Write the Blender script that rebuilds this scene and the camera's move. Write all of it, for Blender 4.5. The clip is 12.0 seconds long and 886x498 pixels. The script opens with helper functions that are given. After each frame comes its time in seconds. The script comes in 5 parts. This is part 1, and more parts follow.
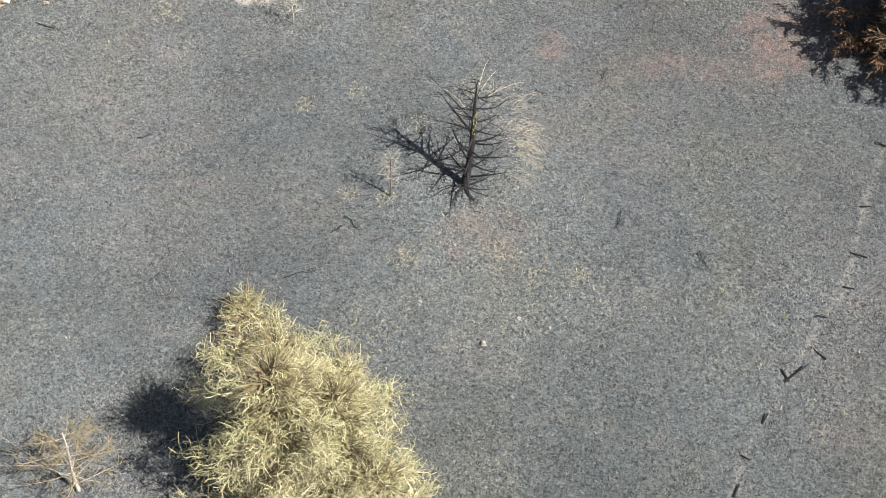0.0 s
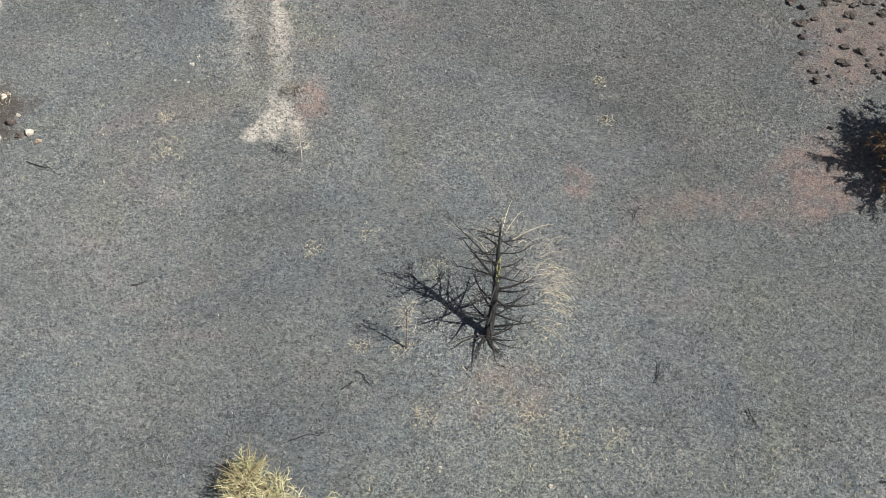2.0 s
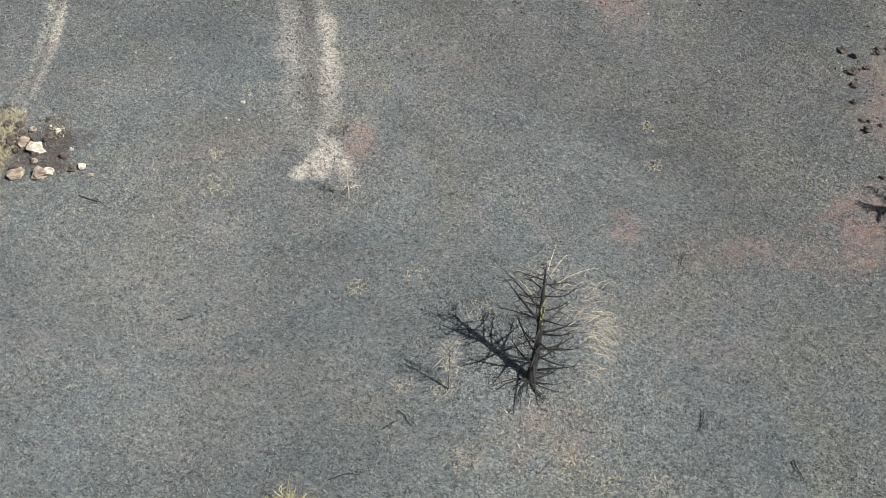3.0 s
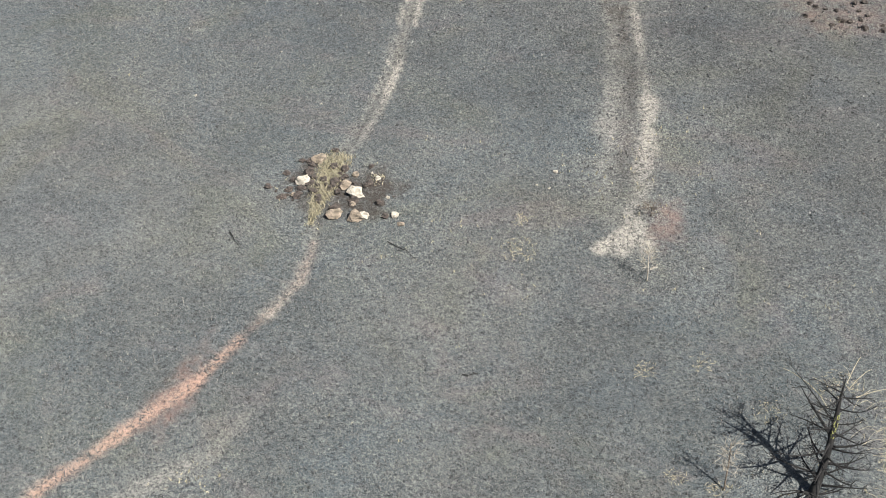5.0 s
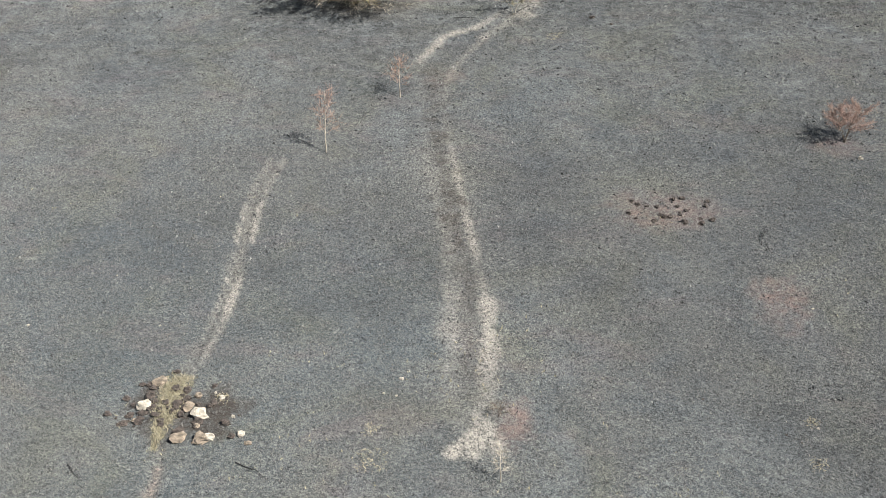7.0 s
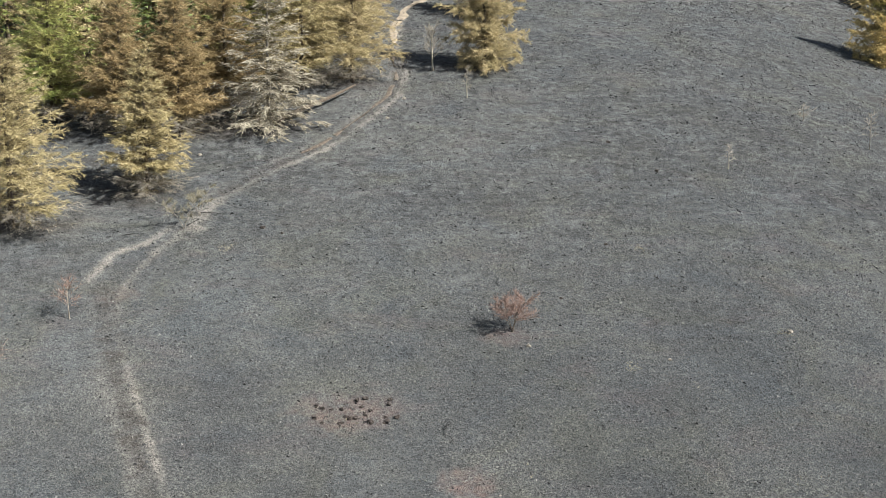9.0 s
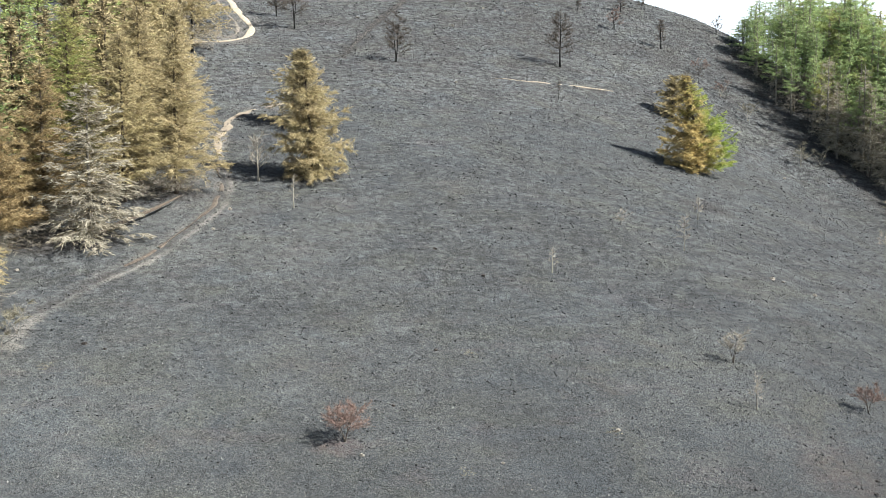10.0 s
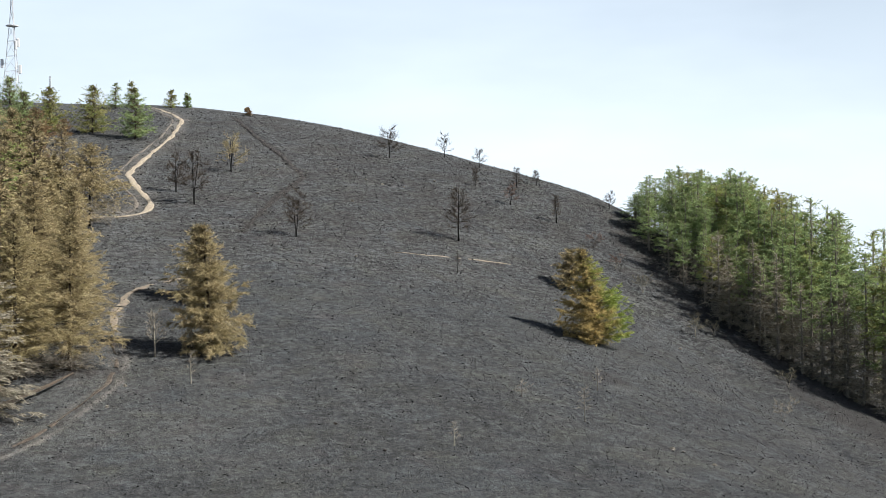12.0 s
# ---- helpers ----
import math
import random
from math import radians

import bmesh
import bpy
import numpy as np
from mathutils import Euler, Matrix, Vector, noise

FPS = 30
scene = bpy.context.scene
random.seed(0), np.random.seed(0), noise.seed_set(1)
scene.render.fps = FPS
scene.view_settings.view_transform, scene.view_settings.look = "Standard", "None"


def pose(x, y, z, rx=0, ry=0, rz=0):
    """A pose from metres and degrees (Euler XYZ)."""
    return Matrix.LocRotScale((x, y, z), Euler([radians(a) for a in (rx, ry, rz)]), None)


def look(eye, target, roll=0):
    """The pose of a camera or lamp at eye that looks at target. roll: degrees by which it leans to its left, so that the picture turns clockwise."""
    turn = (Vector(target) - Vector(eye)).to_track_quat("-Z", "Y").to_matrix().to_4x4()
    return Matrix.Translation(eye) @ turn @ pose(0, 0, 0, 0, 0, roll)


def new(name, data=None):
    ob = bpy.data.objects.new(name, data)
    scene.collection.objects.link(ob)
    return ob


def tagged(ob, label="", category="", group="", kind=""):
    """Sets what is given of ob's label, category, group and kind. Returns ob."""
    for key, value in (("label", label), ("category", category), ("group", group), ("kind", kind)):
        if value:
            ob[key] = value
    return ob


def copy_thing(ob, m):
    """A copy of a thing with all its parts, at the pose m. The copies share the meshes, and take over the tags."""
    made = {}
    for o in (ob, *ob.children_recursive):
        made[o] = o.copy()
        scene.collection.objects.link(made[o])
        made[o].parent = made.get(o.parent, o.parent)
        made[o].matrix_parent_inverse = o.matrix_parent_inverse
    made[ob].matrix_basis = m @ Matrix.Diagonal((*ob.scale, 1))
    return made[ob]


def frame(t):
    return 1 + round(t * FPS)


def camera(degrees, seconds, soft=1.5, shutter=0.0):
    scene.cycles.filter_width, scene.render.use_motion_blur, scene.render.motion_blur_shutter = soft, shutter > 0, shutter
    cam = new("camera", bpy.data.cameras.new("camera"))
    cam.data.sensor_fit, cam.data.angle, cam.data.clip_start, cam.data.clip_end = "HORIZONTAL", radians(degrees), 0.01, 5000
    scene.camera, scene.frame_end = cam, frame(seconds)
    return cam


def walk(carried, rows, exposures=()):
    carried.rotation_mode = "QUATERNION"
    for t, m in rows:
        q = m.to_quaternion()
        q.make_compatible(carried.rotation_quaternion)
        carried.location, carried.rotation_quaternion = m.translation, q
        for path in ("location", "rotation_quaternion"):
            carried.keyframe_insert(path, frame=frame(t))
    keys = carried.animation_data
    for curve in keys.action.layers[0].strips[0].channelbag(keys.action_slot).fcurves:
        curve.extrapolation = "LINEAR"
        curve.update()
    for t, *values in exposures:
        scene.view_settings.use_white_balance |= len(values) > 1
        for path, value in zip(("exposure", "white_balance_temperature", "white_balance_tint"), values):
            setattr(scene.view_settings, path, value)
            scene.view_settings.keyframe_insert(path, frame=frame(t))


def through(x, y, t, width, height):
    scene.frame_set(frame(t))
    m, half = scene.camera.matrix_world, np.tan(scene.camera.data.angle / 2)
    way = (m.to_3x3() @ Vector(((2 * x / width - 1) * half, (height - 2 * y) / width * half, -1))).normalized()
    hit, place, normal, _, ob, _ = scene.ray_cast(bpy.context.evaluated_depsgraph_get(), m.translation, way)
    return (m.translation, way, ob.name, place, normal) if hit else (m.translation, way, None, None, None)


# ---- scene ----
cam = camera(39.3, 12.0, soft=0.65)
PATH = [
    (0, (0.52, -3.71, 41.97), (0.497, 10.877, 28.287), 1.38),
    (0.2, (0.17, -0.14, 39.82), (0.183, 14.247, 25.927), 1.30),
    (0.5, (0.17, -0.14, 39.82), (0.165, 14.213, 25.892), 1.24),
    (1, (0.0, 0.0, 40.0), (-0.043, 14.347, 26.066), 1.36),
    (1.5, (0.0, 0.0, 40.0), (-0.12, 14.85, 26.604), 1.15),
    (2, (0.0, 0.0, 40.0), (-0.18, 15.89, 27.856), 0.72),
    (2.5, (0.0, 0.0, 40.0), (-0.185, 16.369, 28.51), 0.78),
    (2.8, (0.0, 0.0, 40.0), (-0.214, 16.321, 28.443), 0.65),
    (3, (0.0, 0.0, 40.0), (-0.922, 16.255, 28.384), 0.46),
    (3.1, (0.0, 0.0, 40.0), (-1.389, 16.203, 28.358), 0.25),
    (3.2, (0.0, 0.0, 40.0), (-2.238, 16.128, 28.386), -0.10),
    (3.5, (0.0, 0.0, 40.0), (-3.762, 15.877, 28.434), -0.73),
    (3.7, (0.0, 0.0, 40.0), (-4.269, 15.759, 28.449), -0.94),
    (4.5, (0.0, 0.0, 40.0), (-5.732, 15.579, 28.845), -1.00),
    (5.3, (0.0, 0.0, 40.0), (-5.387, 16.348, 29.815), -1.00),
    (5.5, (0.0, 0.0, 40.0), (-4.775, 16.714, 30.109), -0.86),
    (6, (0.0, 0.0, 40.0), (-4.373, 17.228, 30.832), -0.83),
    (6.5, (0.0, 0.0, 40.0), (-4.356, 17.609, 31.576), -0.88),
    (6.7, (0.0, 0.0, 40.0), (-4.108, 17.812, 31.886), -0.84),
    (7.5, (0.0, 0.0, 40.0), (-2.839, 18.554, 33.094), -0.72),
    (8.3, (0.0, 0.0, 40.0), (-0.806, 19.165, 34.34), -0.52),
    (8.5, (0.0, 0.0, 40.0), (-0.175, 19.276, 34.67), -0.55),
    (9, (0.0, 0.0, 40.0), (1.376, 19.429, 35.458), -0.45),
    (9.5, (0.0, 0.0, 40.0), (2.747, 19.457, 36.275), -0.49),
    (10, (0.0, 0.0, 40.0), (4.146, 19.356, 37.145), -0.47),
    (10.5, (0.0, 0.0, 40.0), (5.123, 19.233, 38.039), -0.57),
    (11, (0.0, 0.0, 40.0), (5.478, 19.205, 38.917), -0.62),
    (11.5, (0.0, 0.0, 40.0), (5.683, 19.173, 39.705), -0.68),
    (12, (0.0, 0.0, 40.0), (5.768, 19.15, 39.907), -0.66),
]
EXPOSURES = [(0.0, 2.20, 6580, 12), (1.0, 2.13, 6560, 12), (2.5, 1.96, 6520, 10), (6.5, 2.0, 6500, 10), (8.5, 1.83, 6500, 10), (9.5, 2.0, 6400, 9), (10.5, 2.05, 6250, 8.5), (11.0, 1.8, 6220, 8),
             (11.5, 1.50, 6180, 7), (12.0, 1.20, 6420, 11)]
walk(cam, [(t, look(eye, target, roll)) for t, eye, target, roll in PATH], EXPOSURES)

# ---- sky and sun ----
SUN_HEADING, SUN_HEIGHT = 122.0, 44.0     # degrees clockwise from +y, and above the horizon
world = bpy.data.worlds.new("sky")
scene.world = world
world.use_nodes = True
wn, wl = world.node_tree.nodes, world.node_tree.links
sky = wn.new("ShaderNodeTexSky")
sky.sky_type, sky.sun_disc = "NISHITA", False
sky.sun_elevation, sky.sun_rotation = radians(SUN_HEIGHT), radians(SUN_HEADING)
sky.air_density, sky.dust_density, sky.ozone_density = 1.0, 1.6, 1.0
# thin high cloud and haze that whiten the sky, more so towards the horizon all round
wcoord = wn.new("ShaderNodeTexCoord")
wmap = wn.new("ShaderNodeMapping")
wmap.inputs["Scale"].default_value = (1.0, 1.0, 3.6)
wl.new(wcoord.outputs["Generated"], wmap.inputs["Vector"])
wnoise = wn.new("ShaderNodeTexNoise")
wnoise.inputs["Scale"].default_value, wnoise.inputs["Detail"].default_value = 2.4, 5.0
wl.new(wmap.outputs["Vector"], wnoise.inputs["Vector"])
wsep = wn.new("ShaderNodeSeparateXYZ")
wl.new(wcoord.outputs["Generated"], wsep.inputs["Vector"])
whaze = wn.new("ShaderNodeMapRange")
whaze.interpolation_type = "SMOOTHSTEP"
for key, v in (("From Min", 0.0), ("From Max", 0.50), ("To Min", 0.84), ("To Max", 0.0)):
    whaze.inputs[key].default_value = v
wl.new(wsep.outputs["Z"], whaze.inputs["Value"])
wramp = wn.new("ShaderNodeMapRange")
for key, v in (("From Min", 0.35), ("From Max", 0.7), ("To Min", 0.82), ("To Max", 1.15)):
    wramp.inputs[key].default_value = v
wl.new(wnoise.outputs["Fac"], wramp.inputs["Value"])
wadd = wn.new("ShaderNodeMath")
wadd.operation, wadd.use_clamp = "MULTIPLY", True
wl.new(whaze.outputs["Result"], wadd.inputs[0])
wl.new(wramp.outputs["Result"], wadd.inputs[1])
wmix = wn.new("ShaderNodeMix")
wmix.data_type = "RGBA"
wl.new(wadd.outputs[0], wmix.inputs["Factor"])
wl.new(sky.outputs["Color"], wmix.inputs["A"])
wmix.inputs["B"].default_value = (11.8, 13.4, 14.8, 1)
wback = wn["Background"]
wl.new(wmix.outputs["Result"], wback.inputs["Color"])
wback.inputs["Strength"].default_value = 0.041

sun_data = bpy.data.lights.new("sun", "SUN")
sun_data.energy, sun_data.angle, sun_data.color = 5.0, radians(0.53), (1.0, 0.965, 0.905)
sun = new("sun", sun_data)
sun_dir = Vector((math.sin(radians(SUN_HEADING)) * math.cos(radians(SUN_HEIGHT)),
                  math.cos(radians(SUN_HEADING)) * math.cos(radians(SUN_HEIGHT)), math.sin(radians(SUN_HEIGHT))))
sun.matrix_world = look(sun_dir * 300, (0, 0, 0))


# ---- materials ----
class Nodes:
    """A small wrapper to wire shader nodes briefly."""

    def __init__(self, name, roughness=0.9):
        self.mat = bpy.data.materials.new(name)
        self.mat.use_nodes = True
        self.n, self.l = self.mat.node_tree.nodes, self.mat.node_tree.links
        self.bsdf = self.n["Principled BSDF"]
        self.bsdf.inputs["Roughness"].default_value = roughness
        self.bsdf.inputs["Specular IOR Level"].default_value = 0.25
        self.bsdf.inputs["Diffuse Roughness"].default_value = 1.0 if roughness > 0.8 else 0.3

    def put(self, socket, value):
        if isinstance(value, bpy.types.NodeSocket):
            self.l.new(value, socket)
        elif isinstance(value, tuple) and len(value) == 3 and socket.type == "RGBA":
            socket.default_value = (*value, 1)
        else:
            socket.default_value = value

    def coords(self):
        return self.n.new("ShaderNodeTexCoord").outputs["Object"]

    def stretch(self, vec, scale):
        m = self.n.new("ShaderNodeMapping")
        self.put(m.inputs["Vector"], vec)
        m.inputs["Scale"].default_value = scale
        return m.outputs["Vector"]

    def noise(self, vec, scale, detail=4.0, rough=0.55, distort=0.0):
        m = self.n.new("ShaderNodeTexNoise")
        self.put(m.inputs["Vector"], vec)
        for key, v in (("Scale", scale), ("Detail", detail), ("Roughness", rough), ("Distortion", distort)):
            m.inputs[key].default_value = v
        return m.outputs["Fac"]

    def span(self, v, a, b, c=0.0, d=1.0):
        m = self.n.new("ShaderNodeMapRange")
        self.put(m.inputs["Value"], v)
        for key, x in (("From Min", a), ("From Max", b), ("To Min", c), ("To Max", d)):
            m.inputs[key].default_value = x
        return m.outputs["Result"]

    def math(self, op, a, b=0.0):
        m = self.n.new("ShaderNodeMath")
        m.operation = op
        self.put(m.inputs[0], a)
        self.put(m.inputs[1], b)
        return m.outputs[0]

    def mix(self, f, a, b, kind="MIX"):
        m = self.n.new("ShaderNodeMix")
        m.data_type, m.blend_type = "RGBA", kind
        self.put(m.inputs["Factor"], f)
        self.put(m.inputs["A"], a)
        self.put(m.inputs["B"], b)
        return m.outputs["Result"]

    def attr(self, name):
        m = self.n.new("ShaderNodeAttribute")
        m.attribute_name = name
        return m.outputs["Fac"]

    def island(self):
        return self.n.new("ShaderNodeNewGeometry").outputs["Random Per Island"]

    def thing(self):
        return self.n.new("ShaderNodeObjectInfo").outputs["Random"]

    def bump(self, height, strength, distance):
        m = self.n.new("ShaderNodeBump")
        self.put(m.inputs["Height"], height)
        m.inputs["Strength"].default_value, m.inputs["Distance"].default_value = strength, distance
        self.l.new(m.outputs["Normal"], self.bsdf.inputs["Normal"])

    def leafy(self, colour, through):
        """Ends the material with some light passing through the needles."""
        self.put(self.bsdf.inputs["Base Color"], colour)
        veil, both = self.n.new("ShaderNodeBsdfTranslucent"), self.n.new("ShaderNodeMixShader")
        self.put(veil.inputs["Color"], colour)
        both.inputs["Fac"].default_value = through
        self.l.new(self.bsdf.outputs[0], both.inputs[1])
        self.l.new(veil.outputs[0], both.inputs[2])
        self.l.new(both.outputs[0], self.n["Material Output"].inputs["Surface"])
        return self.mat

    def done(self, colour):
        self.put(self.bsdf.inputs["Base Color"], colour)
        return self.mat


def ground_material():
    """Ash over burnt grass: tussocks with shade painted dark in the pits between them, pale strands of straw, bare
    soil, clay, and scorched patches that hold some painted shadow.
    """
    k = Nodes("burnt_grassland", 0.97)
    c = k.coords()
    grain = k.noise(c, 9.0, 3.0, 0.72, 0.8)
    thread = k.noise(c, 5.5, 2.0, 0.6, 1.6)
    grit = k.noise(c, 20.0, 3.0, 0.6, 0.4)
    clump = k.noise(c, 1.6, 4.0, 0.6)
    mid = k.noise(k.stretch(c, (1.0, 1.25, 1.0)), 4.2, 4.0, 0.72, 1.0)
    broad = k.noise(c, 0.11, 4.0, 0.6, 0.8)
    tint = k.noise(c, 0.05, 3.0, 0.5, 0.5)
    tuss = k.noise(k.stretch(c, (0.8, 0.7, 1.0)), 1.7, 5.0, 0.75, 0.7)
    up = k.attr("rough")
    streak = k.noise(k.stretch(c, (0.3, 0.6, 0.4)), 0.6, 4.0, 0.65, 0.8)
    ledge = k.noise(k.stretch(c, (0.42, 1.0, 1.0)), 0.95, 5.0, 0.72, 0.7)
    coarse = k.noise(c, 2.1, 3.0, 0.7, 0.5)
    ash = k.mix(k.span(broad, 0.36, 0.66), (0.0375, 0.0393, 0.0398), (0.074, 0.0760, 0.0725))
    ash = k.mix(k.span(tint, 0.42, 0.62, 0.0, 0.8), ash, (0.046, 0.057, 0.061))
    ash = k.mix(k.span(clump, 0.50, 0.75, 0.0, 0.45), ash, (0.090, 0.087, 0.079))
    ash = k.mix(k.span(streak, 0.52, 0.70, 0.0, 0.40), ash, (0.095, 0.093, 0.088))
    ash = k.mix(k.span(streak, 0.46, 0.32, 0.0, 0.45), ash, (0.026, 0.028, 0.029))
    ash = k.mix(k.math("MULTIPLY", up, 0.40), ash, (0.046, 0.054, 0.059))
    ash = k.mix(k.math("MULTIPLY", k.attr("burn"), 0.70), ash, (0.024, 0.0265, 0.030))
    high = k.span(up, 0.85, 1.0)
    ash = k.mix(k.math("MULTIPLY", high, 0.6), ash, (0.105, 0.106, 0.103))
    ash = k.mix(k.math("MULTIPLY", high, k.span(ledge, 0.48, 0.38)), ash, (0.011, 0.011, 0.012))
    ash = k.mix(k.math("MULTIPLY", high, k.span(ledge, 0.54, 0.63, 0.0, 0.85)), ash, (0.142, 0.146, 0.143))
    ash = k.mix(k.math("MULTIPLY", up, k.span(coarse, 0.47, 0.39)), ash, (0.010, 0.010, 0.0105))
    ash = k.mix(k.math("MULTIPLY", up, k.span(coarse, 0.55, 0.63, 0.0, 0.85)), ash, (0.120, 0.122, 0.117))
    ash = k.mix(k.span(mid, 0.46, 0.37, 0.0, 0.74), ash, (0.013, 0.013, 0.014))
    ash = k.mix(k.span(mid, 0.55, 0.66, 0.0, 0.55), ash, (0.128, 0.127, 0.120))
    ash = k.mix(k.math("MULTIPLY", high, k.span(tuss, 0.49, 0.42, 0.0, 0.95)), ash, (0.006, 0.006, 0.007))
    ash = k.mix(k.math("MULTIPLY", high, k.span(tuss, 0.53, 0.62, 0.0, 0.85)), ash, (0.150, 0.154, 0.150))
    slope = k.span(up, 0.15, 0.5)
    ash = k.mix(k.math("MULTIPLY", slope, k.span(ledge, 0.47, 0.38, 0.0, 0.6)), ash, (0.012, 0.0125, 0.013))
    ash = k.mix(k.math("MULTIPLY", slope, k.span(ledge, 0.54, 0.64, 0.0, 0.5)), ash, (0.125, 0.128, 0.125))
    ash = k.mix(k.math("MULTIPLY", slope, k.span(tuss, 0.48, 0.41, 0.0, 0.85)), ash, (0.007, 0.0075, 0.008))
    ash = k.mix(k.math("MULTIPLY", slope, k.span(tuss, 0.54, 0.62, 0.0, 0.55)), ash, (0.125, 0.129, 0.128))
    # shade in the pits between tussocks, painted near-black
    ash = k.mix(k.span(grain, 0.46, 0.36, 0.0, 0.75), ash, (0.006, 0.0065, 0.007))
    straw = k.attr("straw")
    pale = k.math("MULTIPLY", k.span(grain, 0.54, 0.64), k.span(straw, 0.0, 1.0, 0.30, 0.80))
    ash = k.mix(pale, ash, (0.165, 0.165, 0.148))
    line = k.math("ABSOLUTE", k.math("SUBTRACT", thread, 0.5))
    strand = k.math("MULTIPLY", k.span(line, 0.032, 0.012), k.span(straw, 0.0, 1.0, 0.18, 0.62))
    ash = k.mix(strand, ash, (0.215, 0.212, 0.186))
    ash = k.mix(1.0, ash, (0.69, 0.708, 0.725), "MULTIPLY")
    hue = k.noise(c, 0.17, 5.0, 0.62, 0.9)
    ash = k.mix(k.span(hue, 0.52, 0.64, 0.0, 0.55), ash, k.mix(1.0, ash, (1.05, 1.03, 0.88), "MULTIPLY"))
    ash = k.mix(k.span(hue, 0.48, 0.38, 0.0, 0.45), ash, k.mix(1.0, ash, (0.90, 0.97, 1.06), "MULTIPLY"))
    ash = k.mix(k.span(streak, 0.55, 0.68, 0.0, 0.7), ash, k.mix(1.0, ash, (1.08, 0.97, 0.98), "MULTIPLY"))
    red = k.math("MULTIPLY", k.attr("red"), k.span(clump, 0.28, 0.62))
    col = k.mix(k.math("MULTIPLY", red, 0.5), ash, (0.125, 0.076, 0.062))
    clay = k.math("MULTIPLY", k.attr("clay"), k.math("MULTIPLY", k.span(mid, 0.36, 0.55), k.span(grain, 0.34, 0.50, 0.35, 1.0)))
    col = k.mix(clay, col, (0.215, 0.138, 0.104))
    soil = k.math("MULTIPLY", k.attr("soil"), k.math("MULTIPLY", k.span(grain, 0.36, 0.56, 0.15, 1.0), k.span(mid, 0.34, 0.52, 0.25, 1.0)))
    col = k.mix(soil, col, (0.222, 0.204, 0.176))
    # char, plus shade painted by the browned conifer, wood edge and trail bank
    char_and_shade = k.math("MULTIPLY", k.attr("char_and_shade"), k.span(clump, 0.2, 0.55))
    col = k.mix(k.math("MULTIPLY", char_and_shade, k.span(grain, 0.40, 0.64, 0.98, 0.45)), col, (0.020, 0.016, 0.013))
    rough = k.math("ADD", k.math("MULTIPLY", grain, 0.9), k.math("ADD", k.math("MULTIPLY", grit, 0.12), k.math("ADD", k.math("MULTIPLY", mid, 1.0), k.math("MULTIPLY", k.math("MULTIPLY", k.math("ADD", k.math("ADD", tuss, coarse), ledge), up), 1.5))))
    k.bump(rough, 1.0, 0.14)
    return k.done(col)


def stubble_material():
    k = Nodes("charred_stubble", 0.95)
    r = k.island()
    col = k.mix(k.span(r, 0.1, 0.5), (0.018, 0.018, 0.019), (0.046, 0.046, 0.046))
    col = k.mix(k.span(r, 0.55, 0.85), col, (0.095, 0.092, 0.085))
    col = k.mix(k.span(r, 0.92, 1.0), col, (0.135, 0.13, 0.115))
    return k.done(col)


def heather_material():
    k = Nodes("singed_heather", 0.95)
    r = k.island()
    return k.done(k.mix(k.span(r, 0.66, 0.9), k.mix(k.span(r, 0.42, 0.62), (0.024, 0.0245, 0.025), (0.050, 0.052, 0.053)), (0.115, 0.116, 0.110)))


def straw_material():
    k = Nodes("bleached_straw", 0.9)
    r = k.island()
    return k.done(k.mix(r, (0.055, 0.050, 0.032), (0.235, 0.212, 0.146)))


def soil_material(name, dark, pale):
    k = Nodes(name, 0.96)
    c = k.coords()
    n = k.noise(c, 3.0, 6.0, 0.7, 0.5)
    g = k.noise(c, 24.0, 3.0, 0.6)
    col = k.mix(k.span(n, 0.34, 0.66), dark, pale)
    col = k.mix(k.span(g, 0.58, 0.72), col, (0.34, 0.31, 0.26))
    col = k.mix(k.span(g, 0.40, 0.30), col, (0.06, 0.05, 0.045))
    k.bump(k.math("ADD", n, k.math("MULTIPLY", g, 0.4)), 0.7, 0.08)
    return k.done(col)


def stone_material(name, dark, pale):
    k = Nodes(name, 0.9)
    c = k.coords()
    n = k.noise(c, 2.4, 6.0, 0.65, 0.6)
    g = k.noise(c, 14.0, 4.0, 0.6)
    col = k.mix(k.span(n, 0.38, 0.62), dark, pale)
    col = k.mix(k.span(g, 0.56, 0.74, 0, 0.6), col, (0.12, 0.10, 0.08))
    k.bump(k.math("ADD", n, k.math("MULTIPLY", g, 0.5)), 0.8, 0.12)
    return k.done(col)


def bark_material(name, dark, pale, lift=0.5):
    k = Nodes(name, 0.92)
    c = k.coords()
    n = k.noise(k.stretch(c, (7, 7, 1.3)), 2.2, 5.0, 0.7, 0.4)
    g = k.noise(c, 1.1, 3.0, 0.5)
    col = k.mix(k.span(n, 0.36, 0.66), dark, pale)
    col = k.mix(k.span(g, 0.55, 0.75, 0, lift), col, tuple(0.5 * (a + b) for a, b in zip(dark, pale)))
    k.bump(n, 0.6, 0.03)
    return k.done(col)


